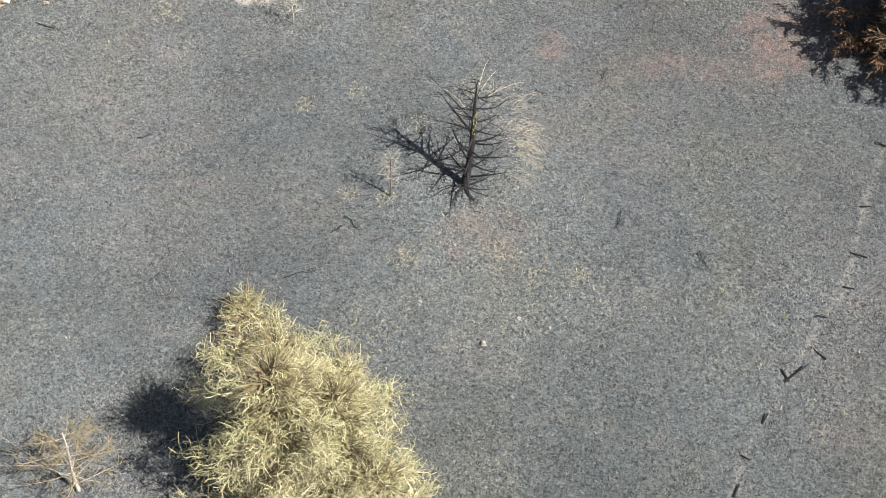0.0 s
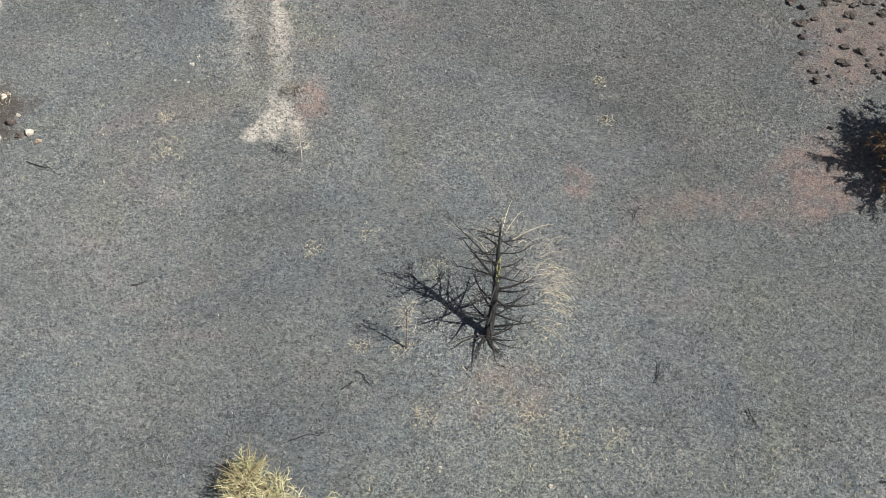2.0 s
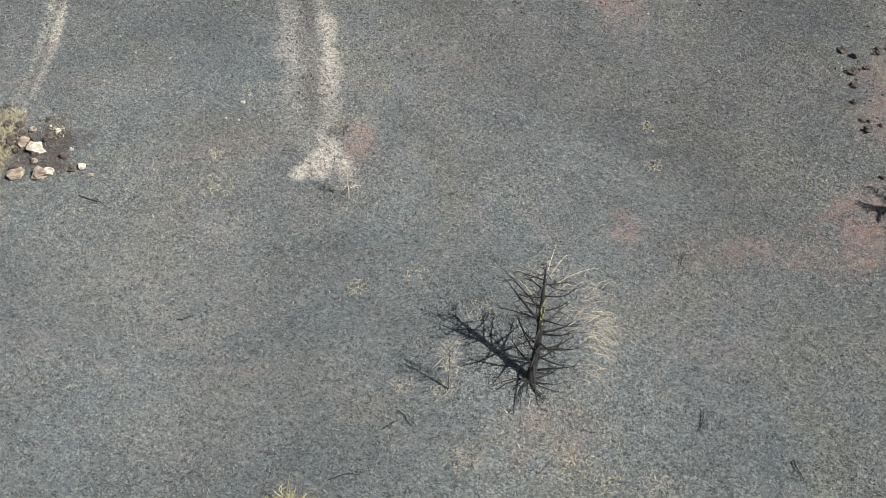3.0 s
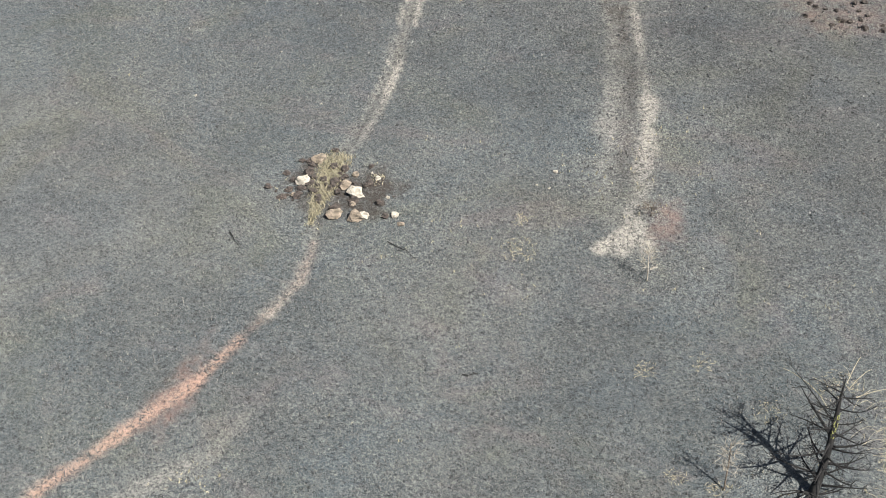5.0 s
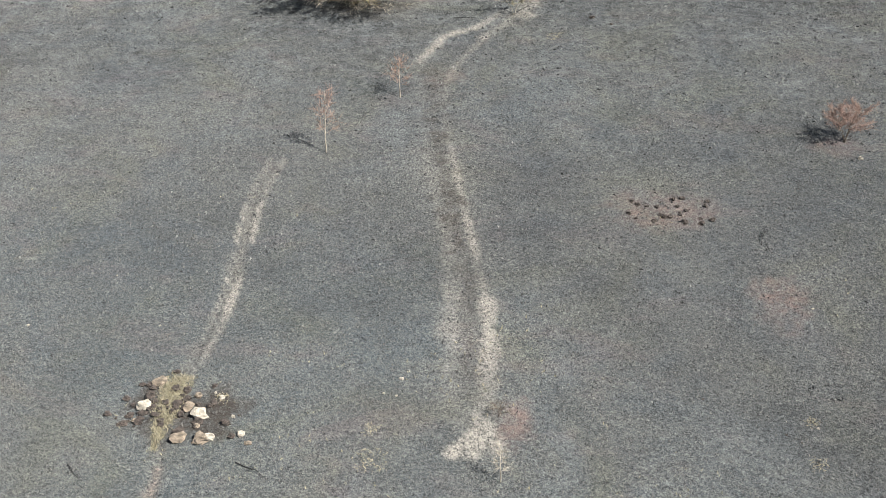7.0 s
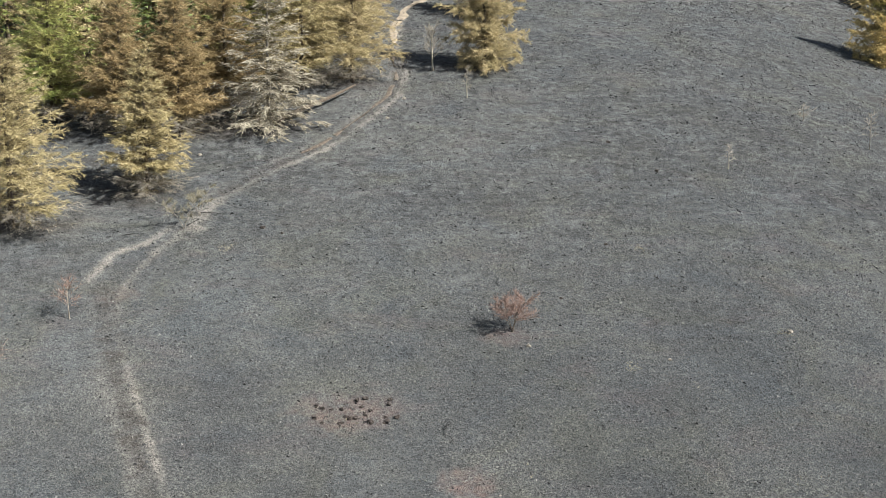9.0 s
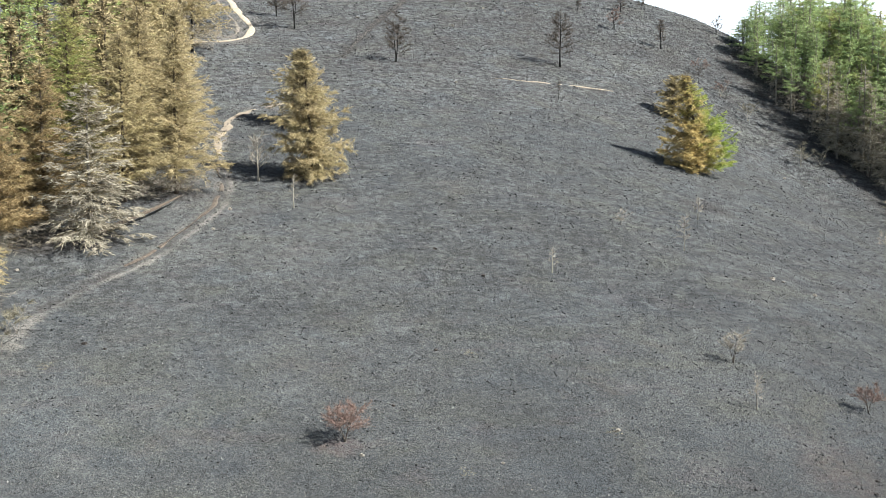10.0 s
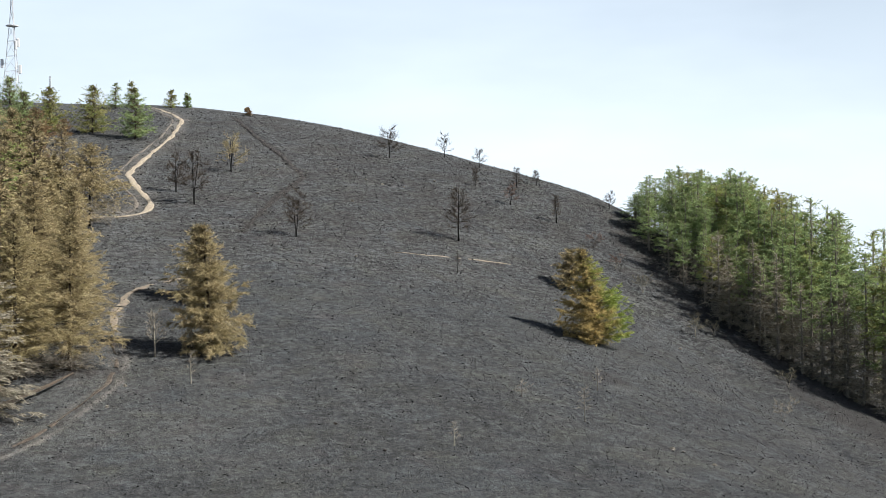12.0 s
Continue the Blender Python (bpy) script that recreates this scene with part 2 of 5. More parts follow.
def foliage_material(name, colours, dull, through=0.42):
    """Needle sprays: each spray takes its own tone, and whole sides of a crown turn duller."""
    k = Nodes(name, 0.75)
    c = k.coords()
    r = k.island()
    big = k.noise(c, 0.42, 3.0, 0.6, 0.4)
    lo, mid, hi = colours
    col = k.mix(k.span(r, 0.0, 0.45), lo, mid)
    col = k.mix(k.span(r, 0.55, 1.0, 0.0, 0.8), col, hi)
    col = k.mix(k.span(big, 0.44, 0.64, 0.0, 0.8), col, dull)
    own = k.thing()
    col = k.mix(k.span(own, 0.0, 1.0, 0.0, 0.30), col, mid)
    return k.leafy(col, through)


def half_material():
    """Needles that stayed green on one side of the crown and were scorched on the other and below."""
    k = Nodes("one_sided_needles", 0.75)
    c = k.coords()
    r = k.island()
    sep = k.n.new("ShaderNodeSeparateXYZ")
    k.put(sep.inputs[0], c)
    lean = k.math("ADD", k.math("MULTIPLY", sep.outputs["X"], 0.30), k.span(sep.outputs["Z"], 1.0, 7.0, -0.5, 0.25))
    where = k.math("ADD", lean, k.span(k.noise(c, 0.6, 3.0), 0.3, 0.7, -0.6, 0.6))
    ochre = k.mix(r, (0.22, 0.165, 0.065), (0.60, 0.47, 0.20))
    green = k.mix(r, (0.11, 0.155, 0.026), (0.33, 0.40, 0.085))
    return k.leafy(k.mix(k.span(where, -0.35, 0.55), ochre, green), 0.4)


M_GROUND = ground_material()
M_STUBBLE = stubble_material()
M_STRAW = straw_material()
M_HEATHER = heather_material()
M_PATH = soil_material("trodden_earth", (0.060, 0.051, 0.042), (0.165, 0.145, 0.117))
M_DITCH = soil_material("burnt_ditch", (0.004, 0.004, 0.004), (0.016, 0.014, 0.013))
M_TRAIL = soil_material("dry_trail", (0.075, 0.060, 0.044), (0.215, 0.180, 0.134))
M_BANK = soil_material("eroded_bank", (0.022, 0.017, 0.013), (0.085, 0.066, 0.050))
M_SAND = soil_material("pale_sandy_track", (0.14, 0.115, 0.08), (0.36, 0.31, 0.235))
M_PALE_STONE = stone_material("limestone", (0.11, 0.10, 0.082), (0.27, 0.247, 0.207))
M_BROWN_STONE = stone_material("mossy_stone", (0.05, 0.042, 0.032), (0.16, 0.13, 0.10))
M_CLOD = stone_material("charred_clod", (0.010, 0.009, 0.008), (0.045, 0.035, 0.030))
M_CHARCOAL = bark_material("charred_bark", (0.003, 0.003, 0.003), (0.011, 0.0105, 0.010))
M_SCORCHED = bark_material("scorched_bark", (0.018, 0.016, 0.015), (0.11, 0.085, 0.060))
M_GREY_BARK = bark_material("weathered_grey_bark", (0.08, 0.072, 0.06), (0.26, 0.235, 0.195))
M_BLEACHED = bark_material("bleached_bark", (0.18, 0.16, 0.125), (0.42, 0.38, 0.30))
M_RED_TWIG = bark_material("russet_twig", (0.085, 0.055, 0.044), (0.22, 0.145, 0.115))
M_PALE_TWIG = bark_material("straw_coloured_twig", (0.11, 0.097, 0.066), (0.29, 0.258, 0.180))
M_LICHEN = bark_material("lichen", (0.06, 0.065, 0.02), (0.15, 0.15, 0.06))
M_STEEL = bark_material("galvanised_steel", (0.42, 0.43, 0.44), (0.62, 0.63, 0.64), 0.2)
M_YELLOW = foliage_material("yellowed_needles", ((0.192, 0.156, 0.079), (0.348, 0.290, 0.154), (0.504, 0.438, 0.258)), (0.294, 0.254, 0.126))
M_STRANDS = foliage_material("pale_yellow_shoots", ((0.034, 0.030, 0.015), (0.195, 0.180, 0.098), (0.405, 0.378, 0.250)), (0.165, 0.160, 0.075), 0.06)
M_WHITENED = foliage_material("whitened_twigs", ((0.112, 0.100, 0.072), (0.275, 0.250, 0.192), (0.500, 0.463, 0.360)), (0.250, 0.225, 0.168))
M_OCHRE = foliage_material("scorched_needles", ((0.165, 0.132, 0.070), (0.355, 0.289, 0.158), (0.530, 0.455, 0.275)), (0.285, 0.245, 0.122))
M_TAN = foliage_material("tan_brown_needles", ((0.095, 0.068, 0.036), (0.270, 0.200, 0.100), (0.450, 0.355, 0.195)), (0.215, 0.165, 0.075))
M_BROWN = foliage_material("browned_needles", ((0.074, 0.049, 0.029), (0.216, 0.137, 0.072), (0.378, 0.260, 0.132)), (0.176, 0.130, 0.066))
M_RUST = foliage_material("dark_rusty_needles", ((0.030, 0.021, 0.013), (0.085, 0.051, 0.029), (0.170, 0.104, 0.059)), (0.060, 0.040, 0.023))
M_OLIVE = foliage_material("half_green_needles", ((0.086, 0.090, 0.030), (0.259, 0.250, 0.083), (0.466, 0.422, 0.172)), (0.147, 0.216, 0.053))
M_HALF = half_material()
M_GREEN = foliage_material("green_needles", ((0.078, 0.112, 0.052), (0.205, 0.280, 0.118), (0.385, 0.465, 0.200)), (0.260, 0.320, 0.118))
M_LIVE = foliage_material("fresh_green_needles", ((0.106, 0.131, 0.045), (0.256, 0.312, 0.106), (0.419, 0.481, 0.188)), (0.288, 0.312, 0.106))
# darker fill for the shade inside crowns; also the bare conifer's twigs
M_INNER = foliage_material("dead_twigs_and_shade_fill", ((0.077, 0.062, 0.034), (0.147, 0.118, 0.065), (0.238, 0.196, 0.111)), (0.140, 0.115, 0.058))
M_DEADWOOD = foliage_material("dead_grey_twigs", ((0.110, 0.097, 0.078), (0.270, 0.245, 0.202), (0.440, 0.405, 0.335)), (0.225, 0.200, 0.160))


# ---- the shape of the land ----
BROW0, BROW1, BROW2, UPPER, SIDE = 326.0, 0.11, 0.0164, 0.05, 0.0033


def lattice(x, y, cell, seed):
    """Smooth value noise in -1..1 over a grid of the given cell size."""
    u, v = np.asarray(x, float) / cell, np.asarray(y, float) / cell
    i, j = np.floor(u), np.floor(v)
    fx, fy = u - i, v - j
    fx, fy = fx * fx * (3 - 2 * fx), fy * fy * (3 - 2 * fy)

    def corner(a, b):
        h = np.sin(a * 127.1 + b * 311.7 + seed * 74.7) * 43758.5453
        return 2 * (h - np.floor(h)) - 1

    low = corner(i, j) * (1 - fx) + corner(i + 1, j) * fx
    high = corner(i, j + 1) * (1 - fx) + corner(i + 1, j + 1) * fx
    return low * (1 - fy) + high * fy


def soft(d, w):
    """Zero below, rising one to one above, rounded over w metres."""
    return (np.sqrt(d * d + w * w) + d) / 2


def hill(x, y):
    """The hillside without its small bumps: a steady rise, steeper above the field, rounding over a curved brow."""
    x, y = np.asarray(x, float), np.asarray(y, float)
    rise = 0.22 * (soft(y + 90, 40) - 90) + 0.6 + UPPER * soft(y - 165, 20)
    right = np.clip(x - 20, 0, 150)
    brow = BROW0 - BROW1 * right - BROW2 * right ** 2 + 0.10 * np.clip(-x, 0, 400)
    z = rise - 0.42 * soft(y - brow, 26)
    fade = np.clip((225 - y) / 85, 0, 1)
    z = z - (SIDE * np.clip(soft(x - 22, 12), 0, 62) ** 2 + 0.30 * soft(x - 90, 12)) * fade * fade * (3 - 2 * fade)
    return -60 + soft(z + 60, 25)


def ground_z(x, y):
    """Height of the ground, with hollows and tussocks."""
    z = hill(x, y)
    z = z + 0.35 * lattice(x, y, 31, 1) + 0.12 * lattice(x, y, 9, 2)
    return z + 0.05 * lattice(x, y, 2.3, 3) + 0.03 * lattice(x, y, 0.9, 4)


def near_line(x, y, line):
    """Distance from points to a line of plan points, and the way along it in metres."""
    best = np.full(np.shape(x), 1e9)
    for (ax, ay), (bx, by) in zip(line, line[1:]):
        dx, dy = bx - ax, by - ay
        s = np.clip(((x - ax) * dx + (y - ay) * dy) / (dx * dx + dy * dy), 0, 1)
        best = np.minimum(best, np.hypot(x - ax - s * dx, y - ay - s * dy))
    return best


FOOTPATH = [(-25.4, 26.4), (-24.4, 28.0), (-23.2, 30.2), (-21.9, 32.4), (-21.2, 35.1), (-20.6, 36.6), (-20.1, 38.7), (-20.5, 41.0), (-21.15, 42.6), (-21.7, 46.0),
            (-21.45, 47.4), (-21.35, 50.3), (-21.75, 54.0), (-22.2, 57.0), (-22.7, 59.8), (-23.0, 62.5), (-22.9, 65.5)]
TRACK_RIGHT = [(-7.6, 44.9), (-7.8, 46.6), (-8.0, 50.1), (-8.7, 53.4), (-10.1, 58.0), (-11.7, 63.0), (-13.4, 68.3), (-14.6, 73.0), (-15.0, 76.5), (-14.6, 79.2),
               (-13.6, 82.6), (-12.1, 85.7), (-11.2, 88.6), (-9.6, 92.3)]
TRACK_LEFT = [(-8.4, 45.1), (-9.1, 46.4), (-10.1, 51.5), (-10.5, 55.0), (-11.4, 57.8), (-12.9, 62.0), (-14.6, 67.8), (-16.2, 74.0), (-17.3, 78.6), (-16.4, 82.5), (-14.6, 83.9), (-12.7, 87.1)]
TRACK = [((a[0] + b[0]) / 2, (a[1] + b[1]) / 2) for a, b in zip(TRACK_RIGHT[1:9], TRACK_LEFT[1:9])]
TRAIL = [(-9.7, 92.3), (-6.8, 97.0), (-4.4, 99.8), (-2.8, 101.7), (-0.9, 104.6), (1.6, 110.0), (3.8, 115.0), (4.8, 121.9), (4.3, 131.5), (4.8, 139.3), (6.7, 147.1),
         (8.9, 150.7), (12.3, 153.2), (17.0, 156.5)]
UPPER_TRACK = [(2.0, 187.8), (6.6, 188.8), (9.4, 189.2), (11.4, 192.7), (11.8, 199.1), (10.3, 206.5), (9.2, 216.8), (13.2, 232.8), (19.4, 253.6), (23.9, 277.6),
               (22.3, 291.0), (19.0, 304.0)]
STONY_LINE = [(44.4, 171.0), (49.5, 171.1), (55.5, 171.5), (62.2, 171.8)]
DITCH = [(36.3, 289.5), (37.4, 260.9), (39.1, 235.7), (39.8, 216.5), (30.9, 197.7), (23.9, 179.5)]
FENCE_LINE = [(18.2, 36.0), (16.75, 32.9), (16.1, 30.8), (15.5, 29.3), (14.5, 28.0), (12.9, 25.6), (11.7, 23.7), (10.8, 22.3), (10.3, 20.9), (9.6, 19.0)]
WOOD_EDGE = [(92.0, 203.3), (90.3, 195.2), (90.4, 184.2), (90.2, 174.2), (92.1, 159.8), (92.0, 144.5), (92.8, 133.9), (94.2, 118.1), (102.2, 99.3)]
PLANTED = [(97.5, 204.0), (94.5, 192.0), (93.5, 181.0), (96.0, 167.0), (101.0, 154.0), (106.0, 146.0), (112.0, 131.0), (120.0, 114.0)]


def patch(x, y, cx, cy, rx, ry, ragged=0.5):
    """A soft-edged ragged blotch, 1 in its middle."""
    u, v, cell = 0.8 * x + 0.6 * y, 0.8 * y - 0.6 * x, 0.28 * (rx + ry)
    d = np.hypot((x - cx) / rx, (y - cy) / ry) + ragged * (0.6 * lattice(u, v, cell, 11) + 0.5 * lattice(v, x, 0.37 * cell, 13))
    return np.clip(1.6 - 1.6 * d, 0, 1)


def beside(line, off):
    out = []
    for k, (x, y) in enumerate(line):
        ax, ay = line[max(k - 1, 0)]
        bx, by = line[min(k + 1, len(line) - 1)]
        d = math.hypot(bx - ax, by - ay)
        out.append((x + off * (by - ay) / d, y - off * (bx - ax) / d))
    return out


def ground_masks(x, y):
    """Bare soil, straw, reddened earth, and char with some painted shade over the land, each 0 to 1."""
    rag = 0.5 * lattice(x, y, 1.3, 5) + 0.5 * lattice(x, y, 0.5, 6)
    fade = 0.5 + 0.5 * lattice(x, y, 4.5, 7)
    soil = np.zeros_like(x)
    worn = np.clip(0.72 + 0.7 * lattice(x, y, 3.1, 12), 0.3, 1)
    lower, upper, top = FOOTPATH[:7], FOOTPATH[9:13], FOOTPATH[13:]
    for line, half, amount in ((beside(upper, 0.34), 0.20, 1.0), (beside(upper, -0.26), 0.12, 0.6), (beside(FOOTPATH[5:10], 0.12), 0.13, 0.7), (beside(top, 0.42), 0.16, 0.75), (beside(top, -0.42), 0.13, 0.6), (FOOTPATH[5:], 0.4, 0.28),
                               (TRACK_RIGHT[:4], 0.42, 0.8), (TRACK_RIGHT[3:7], 0.26, 0.6), (TRACK_RIGHT[6:], 0.24, 0.6), (TRACK_LEFT[:5], 0.55, 0.32), (TRACK_LEFT[4:9], 0.3, 0.22), (TRACK_LEFT[8:], 0.3, 0.8), (TRACK_RIGHT[10:], 0.45, 0.9),
                               (TRACK, 1.3, 0.16), (beside(TRAIL, 0.3), 0.36, 0.75), (beside(TRAIL, -1.0), 0.35, 0.25), ([(-19.2, 31.6), (-19.7, 29.9), (-21.5, 27.6), (-22.7, 25.7)], 0.45, 0.5), (UPPER_TRACK, 1.9, 0.6),
                               ([(-7.5, 47.2), (-7.45, 45.6)], 0.4, 0.8), ([(-7.45, 45.0), (-8.5, 43.2)], 0.32, 0.85), ([(-7.35, 45.0), (-6.6, 43.6)], 0.42, 0.6), ([(-7.5, 44.5), (-7.6, 43.8)], 0.62, 0.72)):
        soil = np.maximum(soil, amount * np.clip(1.4 - near_line(x, y, line) / half + 0.7 * rag, 0, 1) * worn)
    soil = np.maximum(soil, 0.45 * patch(x, y, -21.45, 44.6, 0.55, 1.9))
    clay = 0.8 * np.clip(1.25 - near_line(x, y, FOOTPATH[:5]) / 0.34 + 0.55 * rag, 0, 1) * np.clip(0.75 + 0.7 * lattice(x, y, 3.1, 12), 0.2, 1)
    clay = np.maximum(clay, 0.3 * np.clip(1.2 - near_line(x, y, FOOTPATH[4:8]) / 0.25 + 0.6 * rag, 0, 1))
    soil = np.maximum(soil, 0.25 * np.clip(1.3 - near_line(x, y, STONY_LINE) / 0.7 + rag, 0, 1))
    soil = np.maximum(soil, 0.26 * np.clip(1.1 - near_line(x, y, FENCE_LINE) / 0.13 + rag, 0, 1))
    soil = np.maximum(soil, 0.45 * patch(x, y, -11.0, 88.6, 1.0, 3.6, 0.9))
    soil = np.maximum(soil, 0.85 * patch(x, y, 8.6, 190.0, 3.6, 3.4))
    straw = 0.35 + 0.5 * lattice(x, y, 7.0, 8) + 0.3 * lattice(x, y, 2.2, 9)
    straw = straw + 0.9 * patch(x, y, 1.5, 31.5, 5.0, 5.5) + 0.5 * patch(x, y, -2.0, 26.5, 6.0, 3.0)
    straw = straw + 0.8 * patch(x, y, 33.0, 73.0, 7.0, 9.0) + 0.5 * patch(x, y, -8.0, 48.0, 3.5, 8.0)
    straw = np.clip(straw - 0.35 * np.clip((y - 110) / 60, 0, 1), 0, 1)
    red = np.zeros_like(x)
    for cx, cy, rx, ry, a in ((14.6, 41.6, 3.4, 2.6, 0.9), (4.9, 41.0, 0.7, 1.3, 0.8), (5.1, 54.8, 1.5, 2.2, 0.9), (-0.4, 62.0, 3.0, 2.2, 0.8),
                              (17.5, 49.5, 3.4, 3.8, 0.75), (-22.4, 31.8, 1.0, 3.4, 1.0), (2.0, 31.0, 2.4, 1.8, 0.35), (9.2, 70.0, 2.2, 1.4, 0.5),
                              (9.5, 40.0, 4.0, 1.2, 0.5), (-6.2, 45.0, 1.0, 1.6, 0.9), (-15.0, 76.5, 1.4, 1.4, 0.5), (38.0, 65.0, 4.0, 5.0, 0.3)):
        red = np.maximum(red, a * patch(x, y, cx, cy, rx, ry))
    char_and_shade = np.maximum(1.2 * patch(x, y, -19.9, 44.1, 2.5, 1.8, 0.7), 1.2 * patch(x, y, -22.2, 44.6, 1.1, 1.9, 0.7))
    # charred ground with the browned conifer's cast shadow painted in
    char_and_shade = np.maximum(char_and_shade, patch(x, y, 19.0, 42.6, 3.4, 2.9, 0.5))
    char_and_shade = np.maximum(char_and_shade, 0.5 * np.clip(1.1 - near_line(x, y, FOOTPATH[9:]) / 0.13 + 0.5 * rag, 0, 1))
    char_and_shade = np.maximum(char_and_shade, np.clip(1.2 - near_line(x, y, DITCH) / 1.0 + 0.5 * rag, 0, 1))
    # dark floor of the wood, with the shadow band along its edge painted in
    char_and_shade = np.maximum(char_and_shade, 0.8 * np.clip((x - np.interp(y, [p[1] for p in WOOD_EDGE[::-1]], [p[0] for p in WOOD_EDGE[::-1]]) + 3.0 + 2 * rag) / 4, 0, 1) * (y > 60) * (y < 200) * (x > 40))
    char_and_shade = np.maximum(char_and_shade, 0.6 * np.clip(0.35 + lattice(x, y, 5.0, 10), 0, 1) * np.clip((y - 150) / 40, 0, 1))
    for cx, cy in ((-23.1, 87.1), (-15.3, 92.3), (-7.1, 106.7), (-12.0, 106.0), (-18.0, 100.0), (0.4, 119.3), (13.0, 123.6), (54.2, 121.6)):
        char_and_shade = np.maximum(char_and_shade, 0.85 * patch(x, y, cx, cy, 4.2, 3.0))
    char_and_shade = np.maximum(char_and_shade, 0.6 * np.clip(1.0 - near_line(x, y, TRACK) / 0.6 + 0.8 * rag, 0, 1))
    char_and_shade = np.maximum(char_and_shade, 0.9 * np.clip(0.6 - near_line(x, y, TRACK[3:]) / 0.8 + 1.6 * lattice(x, y, 0.55, 23), 0, 1))
    # shaded edge of the trail's bank, painted as a dark line
    char_and_shade = np.maximum(char_and_shade, 0.8 * np.clip(1.2 - near_line(x, y, beside(TRAIL[:9], -0.35)) / 0.32 + 0.6 * rag, 0, 1))
    rough = np.clip(0.10 + (y - 50) / 130, 0.10, 1) * np.clip((y - 20) / 10, 0, 1)
    burn = np.clip((y - 35 + 8 * np.clip((x - 4) / 8, 0, 1)) / 26, 0, 1) * np.clip(0.55 + 0.65 * np.clip((x - 2) / 16, 0, 1) + 0.35 * lattice(x, y, 17, 21) + 0.2 * lattice(x, y, 6, 22), 0, 1) * np.clip((155 - y) / 40, 0, 1)
    return {"clay": clay, "burn": burn, "rough": rough, "soil": soil, "straw": straw, "red": red, "char_and_shade": char_and_shade}


def mesh_from(name, verts, faces, mat, smooth=False):
    me = bpy.data.meshes.new(name)
    me.from_pydata([tuple(v) for v in verts], [], faces)
    me.materials.append(mat)
    if smooth:
        me.polygons.foreach_set("use_smooth", np.ones(len(me.polygons), bool))
    me.update()
    return me


def build_ground():
    """One sheet from under the camera to the horizon: fine ahead, coarse behind and far off."""
    az = np.radians(np.r_[np.arange(-180, -46, 4.0), np.arange(-46, 44, 0.2), np.arange(44, 180, 4.0)])
    r = np.r_[np.geomspace(1.0, 17, 12), np.arange(18, 75, 0.26), np.arange(75, 122, 0.42), np.arange(122, 150, 0.8), np.arange(150, 370, 2.6), np.geomspace(375, 4000, 34)]
    rr, aa = np.meshgrid(r, az, indexing="ij")
    x, y = rr * np.sin(aa), rr * np.cos(aa)
    z = ground_z(x, y)
    for line, half, depth in ((FOOTPATH, 0.35, 0.10), (TRACK, 0.9, 0.06), (TRAIL, 0.6, 0.14), (DITCH, 0.7, 0.35)):
        z -= depth * np.clip(1 - near_line(x, y, line) / half, 0, 1)
    nr, na = rr.shape
    i, j = np.meshgrid(np.arange(nr - 1), np.arange(na), indexing="ij")
    a, b = (i * na + j).ravel(), (i * na + (j + 1) % na).ravel()
    quads = np.stack([a, b, b + na, a + na], 1)[:, ::-1]
    verts = np.stack([x.ravel(), y.ravel(), z.ravel()], 1)
    verts = np.r_[verts, [[0, 0, float(ground_z(0, 0))]]]
    hub = len(verts) - 1
    cap = [(hub, k, (k + 1) % na) for k in range(na)]
    me = bpy.data.meshes.new("ground")
    nq = len(quads)
    me.vertices.add(len(verts))
    me.vertices.foreach_set("co", verts.ravel())
    me.loops.add(4 * nq + 3 * len(cap))
    me.loops.foreach_set("vertex_index", np.r_[quads.ravel(), np.ravel(cap)])
    me.polygons.add(nq + len(cap))
    me.polygons.foreach_set("loop_start", np.r_[np.arange(nq) * 4, 4 * nq + 3 * np.arange(len(cap))])
    me.polygons.foreach_set("use_smooth", np.ones(nq + len(cap), bool))
    me.update(calc_edges=True)
    me.validate()
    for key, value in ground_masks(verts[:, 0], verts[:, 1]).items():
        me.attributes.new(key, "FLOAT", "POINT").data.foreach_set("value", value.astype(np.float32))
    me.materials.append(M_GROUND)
    return tagged(new("ground", me), "burnt grassy hillside, grey ash with pale straw flecks", "hillside", kind="structure")


build_ground()


def on_ground(x, y, sink=0.0):
    return Vector((x, y, float(ground_z(x, y)) - sink))


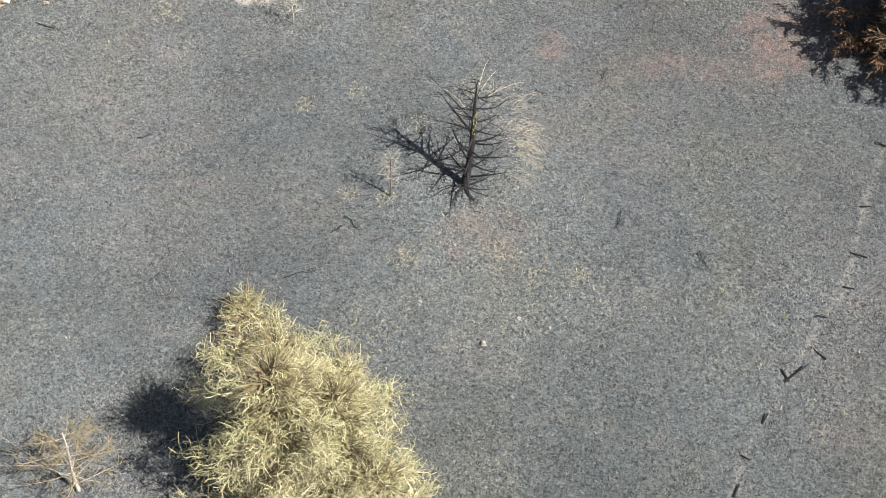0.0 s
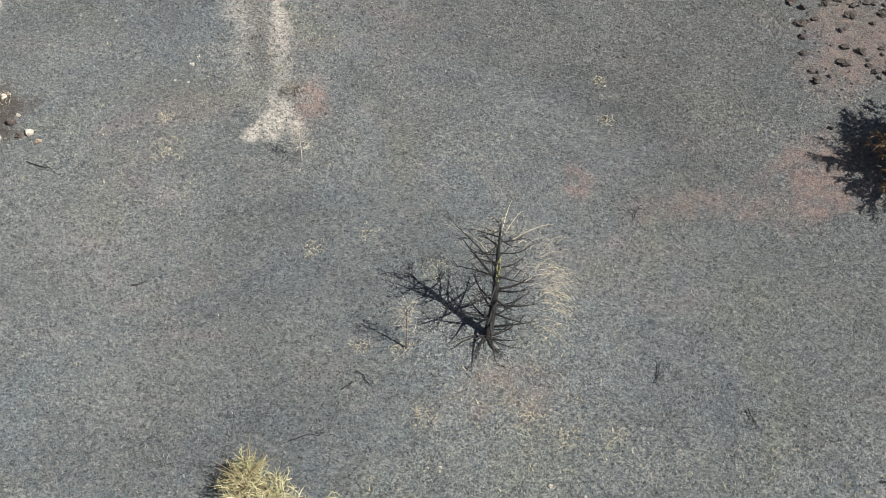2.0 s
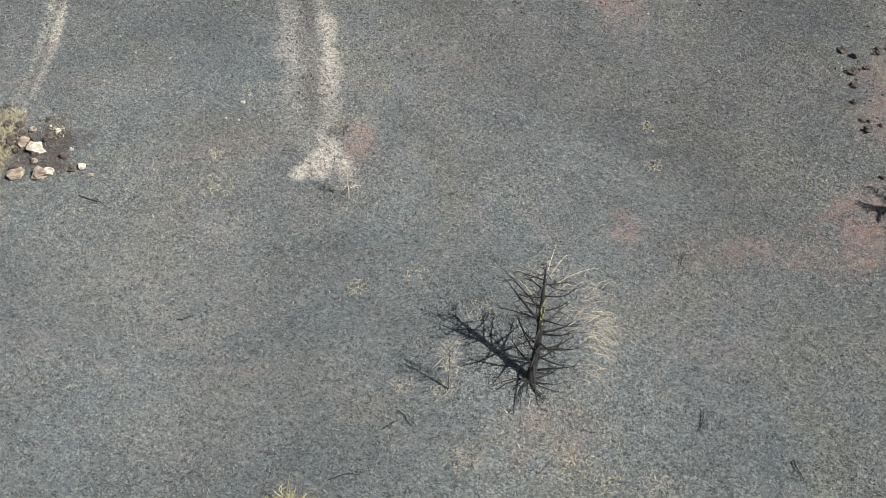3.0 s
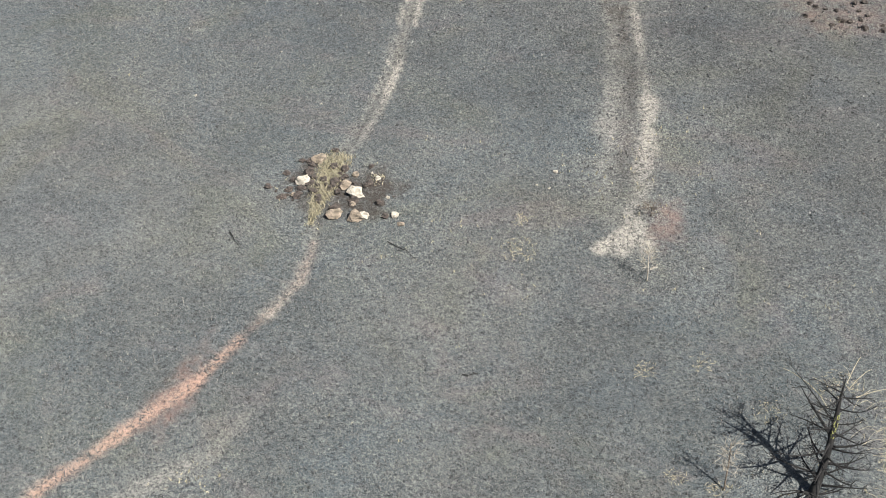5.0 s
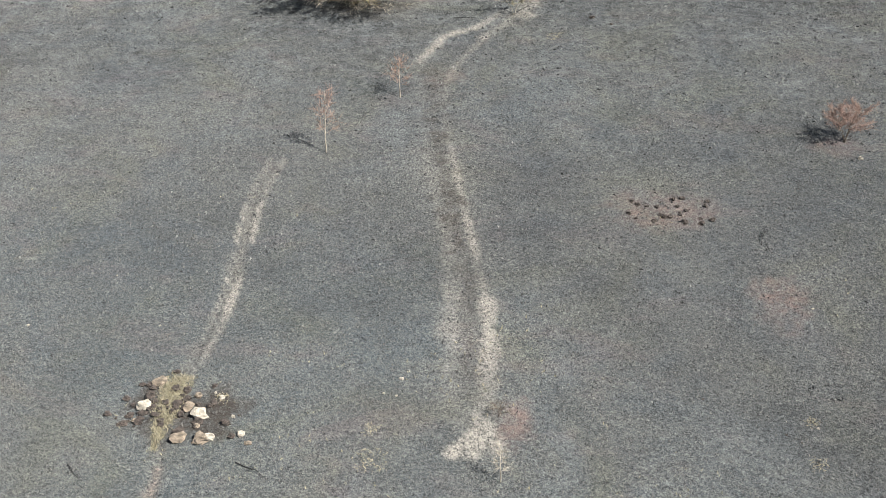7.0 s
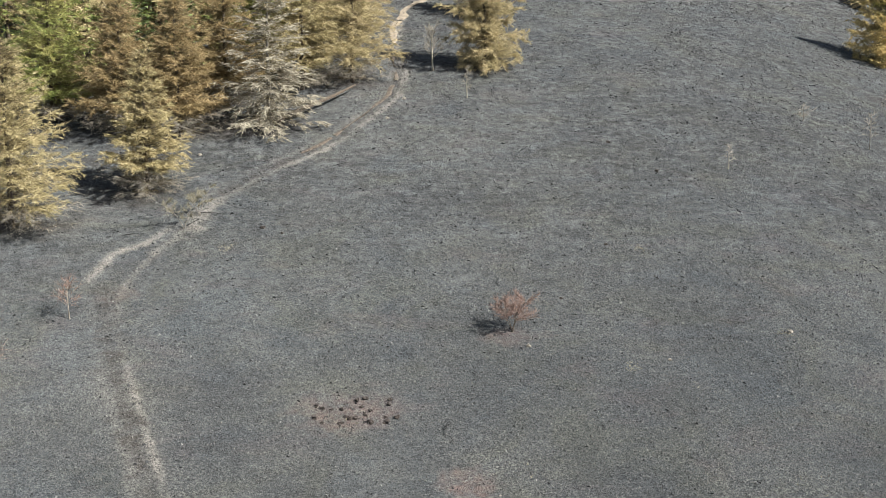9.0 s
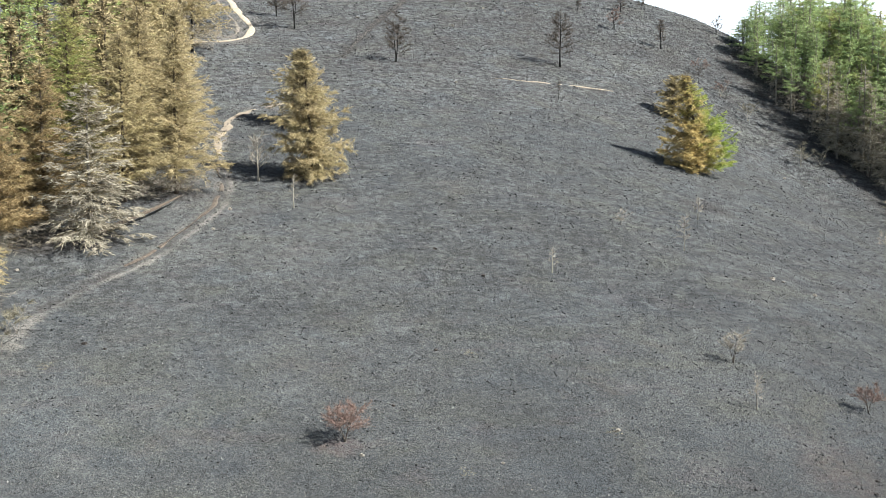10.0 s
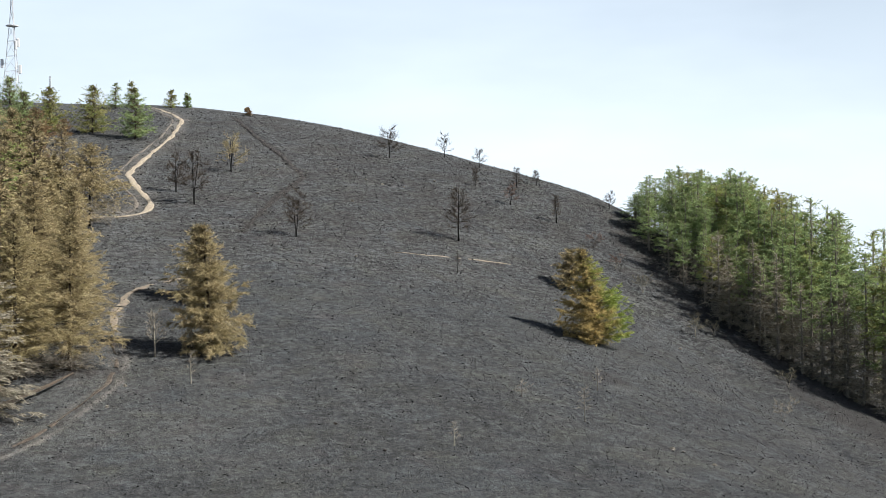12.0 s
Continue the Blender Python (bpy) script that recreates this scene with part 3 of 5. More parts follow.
# ---- shared builders ----
class Shape:
    """Collects tubes, blades and lumps into one mesh."""

    def __init__(self):
        self.v, self.f = [], []

    def tube(self, points, radii, sides=6):
        points = [Vector(p) for p in points]
        start = len(self.v)
        for k, p in enumerate(points):
            way = (points[min(k + 1, len(points) - 1)] - points[max(k - 1, 0)]).normalized()
            side = way.cross(Vector((0.31, 0.95, 0.1)) if abs(way.z) > 0.8 else Vector((0, 0, 1))).normalized()
            up = side.cross(way)
            for s in range(sides):
                a = 2 * math.pi * s / sides
                self.v.append(p + radii[k] * (math.cos(a) * side + math.sin(a) * up))
        for k in range(len(points) - 1):
            for s in range(sides):
                a, b = start + k * sides + s, start + k * sides + (s + 1) % sides
                self.f.append((a, b, b + sides, a + sides))
        self.f.append(tuple(start + s for s in range(sides))[::-1])
        self.f.append(tuple(start + (len(points) - 1) * sides + s for s in range(sides)))
        return self

    def blade(self, p, way, length, width, bend, across):
        """A slim tapering spray that bends: one quad and one triangle."""
        mid, tip = p + way * (0.55 * length) + bend * (0.3 * length), p + way * length + bend * length
        s = len(self.v)
        w = across * (width / 2)
        self.v += [p - w, p + w, mid + w * 0.9, mid - w * 0.9, tip]
        self.f += [(s, s + 1, s + 2, s + 3), (s + 3, s + 2, s + 4)]

    def lump(self, centre, size, rng, rough=0.25, rings=5, sides=8):
        s = len(self.v)
        cx, cy, cz = centre
        self.v.append(Vector((cx, cy, cz + size[2])))
        for i in range(1, rings):
            t = math.pi * i / rings
            for j in range(sides):
                a = 2 * math.pi * (j + 0.5 * (i % 2)) / sides
                q = 1 + rough * rng.uniform(-1, 1)
                self.v.append(Vector((cx + q * size[0] * math.sin(t) * math.cos(a), cy + q * size[1] * math.sin(t) * math.sin(a), cz + q * size[2] * math.cos(t))))
        self.v.append(Vector((cx, cy, cz - size[2])))
        for j in range(sides):
            self.f.append((s, s + 1 + j, s + 1 + (j + 1) % sides))
        for i in range(rings - 2):
            for j in range(sides):
                a, b = s + 1 + i * sides + j, s + 1 + i * sides + (j + 1) % sides
                self.f.append((a, a + sides, b + sides, b))
        last = s + 1 + (rings - 2) * sides
        for j in range(sides):
            self.f.append((last + j, len(self.v) - 1, last + (j + 1) % sides))
        return self


def part(name, shape, mat, parent, label="", smooth=False):
    ob = new(name, mesh_from(name, shape.v, shape.f, mat, smooth))
    ob.parent = parent
    return tagged(ob, label)


def thing(name, place, turn, label, category, group=""):
    ob = new(name)
    ob.matrix_basis = Matrix.Translation(place) @ Matrix.Rotation(turn, 4, "Z")
    return tagged(ob, label, category, group)


def unit(rng):
    while True:
        v = Vector((rng.uniform(-1, 1), rng.uniform(-1, 1), rng.uniform(-1, 1)))
        if 0.05 < v.length < 1:
            return v.normalized()


# ---- conifers ----
def spray_mesh(name, p, way, length, width, bend, across, mat, slim=True):
    """A mesh of many slim tapering sprays, each an island: curling strands where seen closest, pointed slips far off."""
    n = len(p)
    w, L = across * (width / 2)[:, None], length[:, None]
    tip = p + way * L + bend * L
    if slim == "strand":
        twist = np.cross(bend, way)
        rows = []
        for s, q in ((0.0, 0.9), (0.28, 1.0), (0.55, 1.0), (0.8, 0.9), (1.0, 0.5)):
            at = p + way * (L * 0.8 * s) + bend * (L * 0.42 * math.sin(3.4 * s)) + twist * (L * 0.30 * (1 - math.cos(4.4 * s)))
            rows += [at - w * q, at + w * q]
        v = np.stack(rows, 1).reshape(-1, 3)
        k = 10 * np.arange(n)[:, None]
        loops = np.concatenate([k + [2 * a, 2 * a + 1, 2 * a + 3, 2 * a + 2] for a in range(4)], 1).ravel()
        starts = 4 * np.arange(4 * n)
    elif slim:
        mid = p + way * L * 0.55 + bend * L * 0.25
        v = np.stack([p - w * 0.6, p + w * 0.6, mid + w, mid - w, tip], 1).reshape(-1, 3)
        k = 5 * np.arange(n)[:, None]
        loops = np.concatenate([k + [0, 1, 2, 3], k + [3, 2, 4]], 1).ravel()
        starts = np.stack([7 * np.arange(n), 7 * np.arange(n) + 4], 1).ravel()
    else:
        v = np.stack([p - w, p + w, tip], 1).reshape(-1, 3)
        loops, starts = np.arange(3 * n), 3 * np.arange(n)
    me = bpy.data.meshes.new(name)
    me.vertices.add(len(v))
    me.vertices.foreach_set("co", v.ravel())
    me.loops.add(len(loops))
    me.loops.foreach_set("vertex_index", loops)
    me.polygons.add(len(starts))
    me.polygons.foreach_set("loop_start", starts)
    me.update(calc_edges=True)
    me.materials.append(mat)
    return me


def normed(v):
    return v / np.maximum(np.linalg.norm(v, axis=1), 1e-6)[:, None]


def conifer(place, height, spread, needles, seed, label, sprays=2400, bark=M_SCORCHED, first=0.12, droop=0.25, spray=(0.55, 0.07), lean=(0, 0),
            dead_low=0.0, side=None, shape_pow=0.75, group="", name="conifer", crown_label="", limbs_per_m=5.0, curl=0.25, slim=True, sub=0.34, grey_share=0.5, puff=0.25, inner=1.5, uneven=0.36, per=6, tiers=0.6, foot=(0.74, 0.12)):
    """A conifer: tapered trunk with whorled limbs, and a crown of needle sprays set along side shoots, with gaps between the limbs.
    dead_low: share of the height whose limbs carry grey twigs alone. side: heading on which the crown is fuller."""
    rng, gen = random.Random(seed), np.random.default_rng(seed)
    tree = thing(name, place, 0, label, "tree", group)

    def axis(t):
        return Vector((lean[0] * t * t + 0.10 * math.sin(3 * t + seed), lean[1] * t * t + 0.10 * math.sin(2.3 * t + 2 * seed), height * t))

    r0 = 0.011 * height + 0.05
    wood = Shape().tube([axis(k / 8) - Vector((0, 0, 0.4 if k == 0 else 0)) for k in range(9)], [r0 * (1.25 - k / 8) ** 1.1 * 0.85 + 0.012 for k in range(9)], 7)
    boughs = Shape()
    whorls = max(4, int(limbs_per_m * height / per))
    n = per * whorls
    B, Mi, E, LEN, U, GREY = [], [], [], [], [], []
    for k in range(n):
        w = k // per
        t = first + (0.985 - first) * (min(whorls - 0.05, max(0.05, w + 0.5 + rng.uniform(-tiers, tiers))) / whorls) ** 0.95
        a = w * 0.9 + (k % per) * 2 * math.pi / per + rng.uniform(-0.35, 0.35)
        u = (t - first) / (1 - first)
        length = spread * ((1 - u) ** shape_pow * (foot[0] + (1 - foot[0]) * min(1, u / foot[1])) + 0.05) * rng.uniform(1 - uneven, 1.12 + 0.2 * (uneven - 0.3))
        if side is not None:
            length *= 0.74 + 0.32 * math.cos(a - side)
        base, out = axis(t), Vector((math.cos(a), math.sin(a), 0))
        rise = rng.uniform(0.05, 0.40) * (0.4 + u) - droop * (1 - u)
        mid = base + out * length * 0.55 + Vector((0, 0, rise * length * 0.7))
        end = base + out * length + Vector((0, 0, (rise + 0.14) * length))
        boughs.tube([base, mid, end], [0.026 * (1.15 - u) + 0.008, 0.016, 0.005], 3)
        B.append(base), Mi.append(mid), E.append(end), LEN.append(length), U.append(u), GREY.append(t < dead_low * rng.uniform(0.7, 1.3))
    part("trunk", wood, bark, tree, smooth=True)
    tagged(part("branchwork", boughs, bark, tree), kind="stuff")
    B, Mi, E, LEN, U, GREY = (np.array(q) for q in (B, Mi, E, LEN, U, GREY))
    # side shoots along the limbs
    shoots = np.repeat(np.arange(n), np.maximum(4, (4 + 3.2 * LEN).astype(int)))
    m = len(shoots)
    s = gen.random(m) ** 0.9
    s[np.r_[True, shoots[1:] != shoots[:-1]]] = 0.97
    low = s < 0.55
    root = np.where(low[:, None], B[shoots] + (Mi - B)[shoots] * (s / 0.55)[:, None], Mi[shoots] + (E - Mi)[shoots] * ((s - 0.55) / 0.45)[:, None])
    along = normed(E - B)[shoots]
    flat = normed(np.stack([-along[:, 1], along[:, 0], 0 * along[:, 0]], 1)) * gen.choice([-1, 1], m)[:, None]
    sway = normed(along * gen.uniform(0.35, 1.0, m)[:, None] + flat * (gen.uniform(0.3, 1.0, m) * (1.1 - 0.55 * s))[:, None] + np.c_[np.zeros((m, 2)), gen.uniform(-0.26, 0.10, m) + gen.normal(0, 0.55 * puff, m)])
    slen = (sub * LEN[shoots] * (1.15 - 0.6 * s) + 0.25) * gen.uniform(0.6, 1.3, m)
    # needle sprays along the shoots
    weight = slen * np.where(GREY[shoots], grey_share, 1.0)
    pick = gen.choice(m, sprays, p=weight / weight.sum())
    q = gen.random(sprays)
    p = root[pick] + sway[pick] * (slen[pick] * q)[:, None] + np.c_[np.zeros((sprays, 2)), -0.10 * slen[pick] * q * q]
    level = normed(np.stack([-sway[pick][:, 1], sway[pick][:, 0], np.zeros(sprays)], 1)) * gen.choice([-1, 1], sprays)[:, None]
    way = normed(sway[pick] * gen.uniform(0.35, 1.0, sprays)[:, None] + level * gen.uniform(0.1, 0.9, sprays)[:, None] + np.c_[gen.normal(0, 0.15, (sprays, 2)), gen.normal(-0.10, puff, sprays)])
    size = spray[0] * gen.uniform(0.5, 1.35, sprays) * (0.6 + 0.4 * (1 - U[shoots][pick]))
    wide = spray[1] * gen.uniform(0.7, 1.4, sprays)
    bend = gen.uniform(-1, 1, (sprays, 3)) * curl
    across = normed(np.cross(way, gen.normal(0, 1, (sprays, 3)) * [1, 1, 1.3]))
    grey = GREY[shoots][pick]
    live = ~grey
    tips = 14 if slim == "strand" else min(110, max(14, sprays // 45))
    top = np.array([axis(t) for t in gen.uniform(0.86, 1.0, tips)])
    tw = normed(np.c_[gen.uniform(-1, 1, (tips, 2)), gen.uniform(0.1, 1.2, tips)])
    ob = new("crown", spray_mesh("crown", np.r_[p[live], top], np.r_[way[live], tw], np.r_[size[live], np.full(tips, spray[0] * 0.8)], np.r_[wide[live], np.full(tips, spray[1])],
                                 np.r_[bend[live], np.zeros((tips, 3))], np.r_[across[live], normed(gen.normal(0, 1, (tips, 3)))], needles, slim))
    ob.parent = tree
    tagged(ob, crown_label, kind="stuff")
    # dead twigs added inside the crown, darkened to stand for its inner shade
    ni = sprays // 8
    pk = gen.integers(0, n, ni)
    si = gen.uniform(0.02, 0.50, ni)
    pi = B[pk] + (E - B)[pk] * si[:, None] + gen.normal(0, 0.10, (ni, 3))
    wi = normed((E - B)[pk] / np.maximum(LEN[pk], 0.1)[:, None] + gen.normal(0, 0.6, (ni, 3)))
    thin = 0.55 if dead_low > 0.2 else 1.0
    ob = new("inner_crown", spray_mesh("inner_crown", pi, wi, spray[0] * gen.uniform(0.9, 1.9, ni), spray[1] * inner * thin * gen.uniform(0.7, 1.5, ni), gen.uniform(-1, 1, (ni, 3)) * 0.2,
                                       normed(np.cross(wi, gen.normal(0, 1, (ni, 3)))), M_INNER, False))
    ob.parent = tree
    tagged(ob, "dead twigs darkened for the shade inside the crown", kind="stuff")
    if grey.any():
        ob = new("dead_crown", spray_mesh("dead_crown", p[grey], way[grey], size[grey] * 1.25, wide[grey] * 0.45, bend[grey], across[grey], M_DEADWOOD, slim))
        ob.parent = tree
        tagged(ob, "bare grey dead lower twigs", kind="stuff")
    return tree


# ---- bare and burnt trees ----
def bare_tree(place, height, spread, bark, twig, seed, label, name="burnt_tree", limbs=16, twigs=10, first=0.2, lean=(0, 0), trunk_r=None, up=0.5, group="",
              stems=1, twig_len=0.5, twig_w=0.02, twig_label=""):
    """A leafless tree: trunk or several stems, each limb a part of its own, and fine twigs."""
    rng = random.Random(seed)
    tree = thing(name, place, 0, label, "tree" if height > 2.2 else "shrub", group)
    fine = Shape()
    r0 = trunk_r or 0.007 * height + 0.010
    for s in range(stems):
        away = 2 * math.pi * s / stems + rng.uniform(-0.4, 0.4)
        tilt = 0 if stems == 1 else rng.uniform(0.04, 0.14) if height > 3 else rng.uniform(0.25, 0.6)
        off = Vector((math.cos(away), math.sin(away), 0)) * tilt * height
        h = height * (1 if s == 0 else rng.uniform(0.7, 1))
        wob = rng.uniform(0, 6)
        axis = lambda t: Vector((lean[0] * t * t, lean[1] * t * t, h * t)) + off * t ** 1.2 + Vector((math.sin(4 * t + wob), math.cos(3.3 * t + wob), 0)) * 0.012 * height * min(1, 3 * t)  # noqa: E731
        part("trunk" if stems == 1 else "stem", Shape().tube([axis(t) - Vector((0, 0, 0.15 if t == 0 else 0)) for t in [k / 7 for k in range(8)]],
             [r0 * (1.3 - 0.5 * min(1, 6 * t) * 0.6 - 0.72 * t) * (1 if stems == 1 else 0.6) + 0.006 for t in [k / 7 for k in range(8)]], 7), bark, tree, smooth=True)
        count = max(2, limbs // stems)
        for k in range(count):
            t = first + (0.97 - first) * (k + rng.random()) / count
            a = k * 2.39996 + rng.uniform(-0.6, 0.6)
            length = spread * (1.15 - 0.75 * t) * rng.uniform(0.6, 1.2)
            out = Vector((math.cos(a), math.sin(a), rng.uniform(-0.1, 0.35) + up * (0.3 + 0.6 * t))).normalized()
            base = axis(t)
            kink = Vector((rng.uniform(-0.2, 0.2), rng.uniform(-0.2, 0.2), rng.uniform(-0.05, 0.25))) * length
            pts = [base, base + out * length * 0.35, base + out * length * 0.7 + kink * 0.5, base + out * length + kink]
            rad = min(0.045, r0 * (0.34 - 0.20 * t))
            part("limb", Shape().tube(pts, [rad, rad * 0.75, rad * 0.45, rad * 0.15 + 0.003], 5), bark, tree)
            for _ in range(twigs):
                q = rng.uniform(0.25, 1.0)
                p = pts[0].lerp(pts[1], q / 0.35) if q < 0.35 else pts[1].lerp(pts[2], (q - 0.35) / 0.35) if q < 0.7 else pts[2].lerp(pts[3], (q - 0.7) / 0.3)
                way = (out * rng.uniform(0.3, 1) + unit(rng) * 0.8 + Vector((0, 0, up * 0.4))).normalized()
                fine.blade(p, way, twig_len * rng.uniform(0.5, 1.3), twig_w, unit(rng) * 0.25, way.cross(unit(rng)).normalized())
    tagged(part("crown", fine, twig, tree, twig_label), kind="stuff")
    return tree


# ---- the two scorched conifers below the camera, and the bare one beside them ----
NEAR = dict(first=0.03, puff=0.5, spray=(0.70, 0.018), droop=0.02, curl=0.9, uneven=0.5, sub=0.36, slim="strand", limbs_per_m=8, inner=3.2)
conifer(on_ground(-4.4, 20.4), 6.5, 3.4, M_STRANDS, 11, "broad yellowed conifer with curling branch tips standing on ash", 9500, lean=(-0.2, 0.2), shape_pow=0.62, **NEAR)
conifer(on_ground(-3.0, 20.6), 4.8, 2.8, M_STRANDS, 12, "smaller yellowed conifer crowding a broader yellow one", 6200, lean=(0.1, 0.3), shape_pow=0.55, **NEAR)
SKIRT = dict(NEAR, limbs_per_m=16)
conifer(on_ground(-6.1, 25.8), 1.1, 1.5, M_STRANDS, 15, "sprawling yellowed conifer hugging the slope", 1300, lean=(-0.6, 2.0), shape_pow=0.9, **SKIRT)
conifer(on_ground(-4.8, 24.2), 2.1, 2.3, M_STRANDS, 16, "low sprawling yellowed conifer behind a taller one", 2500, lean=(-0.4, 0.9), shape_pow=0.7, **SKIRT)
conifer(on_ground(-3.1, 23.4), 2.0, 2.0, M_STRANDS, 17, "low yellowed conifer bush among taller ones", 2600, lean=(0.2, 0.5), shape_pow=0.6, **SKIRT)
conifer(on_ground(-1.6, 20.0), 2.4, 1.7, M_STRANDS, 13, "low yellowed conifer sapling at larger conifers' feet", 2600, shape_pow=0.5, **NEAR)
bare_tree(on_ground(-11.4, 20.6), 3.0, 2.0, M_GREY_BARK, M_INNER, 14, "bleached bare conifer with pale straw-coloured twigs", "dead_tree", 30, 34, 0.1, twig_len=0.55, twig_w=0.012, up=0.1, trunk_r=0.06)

# ---- the burnt tree in the open field ----
BURNT = on_ground(1.22, 33.35)
burnt = thing("burnt_tree", BURNT, 0, "black charred tree with bare hooked limbs", "tree")
rng = random.Random(21)


def burnt_axis(t):
    """The charred trunk: leaning away from its foot, then straightening."""
    return Vector((0.42 * t ** 0.8 + 0.05 * math.sin(5 * t), 0.75 * t + 0.04 * math.cos(6 * t), 4.5 * t))


part("trunk", Shape().tube([burnt_axis(t) - Vector((0, 0, 0.2 if t == 0 else 0)) for t in [k / 12 for k in range(13)]],
     [0.21, 0.165, 0.14, 0.13, 0.125, 0.12, 0.11, 0.10, 0.085, 0.07, 0.05, 0.035, 0.015], 9), M_CHARCOAL, burnt, smooth=True)
lichen = Shape()
for k in range(34):
    t = rng.uniform(0.52, 0.72)
    a = rng.uniform(-1.9, 0.4)
    p = burnt_axis(t) + Vector((math.cos(a), math.sin(a), 0)) * 0.108
    way = Vector((rng.uniform(-0.4, 0.4), rng.uniform(-0.4, 0.4), 1)).normalized()
    lichen.blade(p, way, rng.uniform(0.06, 0.16), 0.05, Vector((0, 0, 0.1)), Vector((-math.sin(a), math.cos(a), 0)))
tagged(part("lichen", lichen, M_LICHEN, burnt, "patch of yellow-green lichen"), kind="stuff")
twigs, arcs = Shape(), Shape()


def hooked_limb(t, a, length, thick, lift, hook):
    """A charred limb that runs out and then hooks upwards, with thin crooked side twigs."""
    out, side = Vector((math.cos(a), math.sin(a), 0)), Vector((-math.sin(a), math.cos(a), 0))
    bow = rng.uniform(-0.3, 0.3)
    pts = [burnt_axis(t) + out * (length * s) + side * (bow * length * s * s) + Vector((0, 0, length * (lift * s + hook * s ** 3))) for s in (0, 0.2, 0.4, 0.6, 0.8, 1.0)]
    part("limb", Shape().tube(pts, [thick, thick * 0.85, thick * 0.7, thick * 0.52, thick * 0.34, 0.006], 6), M_CHARCOAL, burnt)
    for _ in range(int(3 + 5 * length)):
        s = rng.uniform(0.2, 1.0)
        p = pts[min(4, int(s * 5))].lerp(pts[min(4, int(s * 5)) + 1], s * 5 - min(4, int(s * 5)))
        way = (out * rng.uniform(0.2, 1) + side * rng.choice((-1, 1)) * rng.uniform(0.3, 1) + Vector((0, 0, rng.uniform(-0.3, 0.7)))).normalized()
        span, kink = rng.uniform(0.2, 0.6) * (0.5 + 0.5 * length / 1.6), unit(rng) * 0.25
        twigs.tube([p, p + way * span * 0.5 + kink * span * 0.4, p + way * span + kink * span * 0.2], [0.014, 0.011, 0.006], 3)
    return pts


for k in range(34):
    t = 0.08 + 0.88 * (k + rng.random()) / 34
    a = k * 2.39996 + rng.uniform(-0.4, 0.4)
    right = math.cos(a)
    hooked_limb(t, a, (2.2 - 1.45 * t) * rng.uniform(0.6, 1.15), 0.046 * (1.15 - 0.6 * t), rng.uniform(-0.12, 0.2), rng.uniform(0.05, 0.5) if right > 0 else rng.uniform(-0.05, 0.35))
# the second leader, which rises to one side, and two heavy hooked limbs on the other
hooked_limb(0.52, 2.75, 1.35, 0.062, 1.05, 0.15)
hooked_limb(0.44, 0.15, 1.25, 0.055, 0.05, 0.35)
hooked_limb(0.30, -0.1, 1.45, 0.050, 0.02, 0.25)
hooked_limb(0.62, 2.5, 1.9, 0.030, 0.75, 0.05)
tagged(part("crown", twigs, M_CHARCOAL, burnt, "thin crooked charred twigs"), kind="stuff")
# bleached outer twigs that the fire left, arching over on one side
for k in range(105):
    a = rng.gauss(0.35, 0.55)
    reach = rng.uniform(1.5, 2.2)
    z = rng.uniform(1.0, 4.0) * (1 if a > 0 else 0.7)
    p = Vector((0.3 + math.cos(a) * reach, math.sin(a) * reach, z))
    out = Vector((math.cos(a + rng.uniform(-0.9, 0.9)), math.sin(a + rng.uniform(-0.9, 0.9)), rng.uniform(0.1, 0.9)))
    span = rng.uniform(0.5, 1.15)
    arcs.tube([p + out * (span * s) + Vector((0, 0, -0.9 * span * s * s)) for s in (0, 0.3, 0.55, 0.8, 1.0)], [0.007, 0.006, 0.005, 0.004, 0.002], 3)
for a, z, span in ((2.5, 3.3, 2.6), (1.35, 3.9, 2.2), (1.1, 3.8, 1.9), (0.55, 3.6, 2.3), (2.2, 3.0, 2.0)):
    out = Vector((math.cos(a), math.sin(a), 0.35))
    arcs.tube([burnt_axis(z / 4.6) + out * (span * s) + Vector((0, 0, -0.25 * span * s ** 3)) for s in (0.25, 0.5, 0.75, 0.9, 1.0)], [0.014, 0.012, 0.010, 0.008, 0.004], 3)
tagged(part("outer_crown", arcs, M_PALE_TWIG, burnt, "bleached straw-coloured outer twigs"), kind="stuff")
for k in range(16):
    a = -math.pi / 2 + rng.uniform(-1.9, 1.9)
    reach = rng.uniform(0.7, 1.7)
    pts = []
    for s in (0.08, 0.35, 0.7, 1.0):
        px, py = BURNT.x + math.cos(a + 0.4 * s) * reach * s, BURNT.y + math.sin(a + 0.4 * s) * reach * s
        pts.append(Vector((px - BURNT.x, py - BURNT.y, float(ground_z(px, py)) - BURNT.z + 0.05 + 0.12 * s * (1 - s))))
    part("root", Shape().tube(pts, [0.034, 0.020, 0.013, 0.005], 5), M_CHARCOAL, burnt)

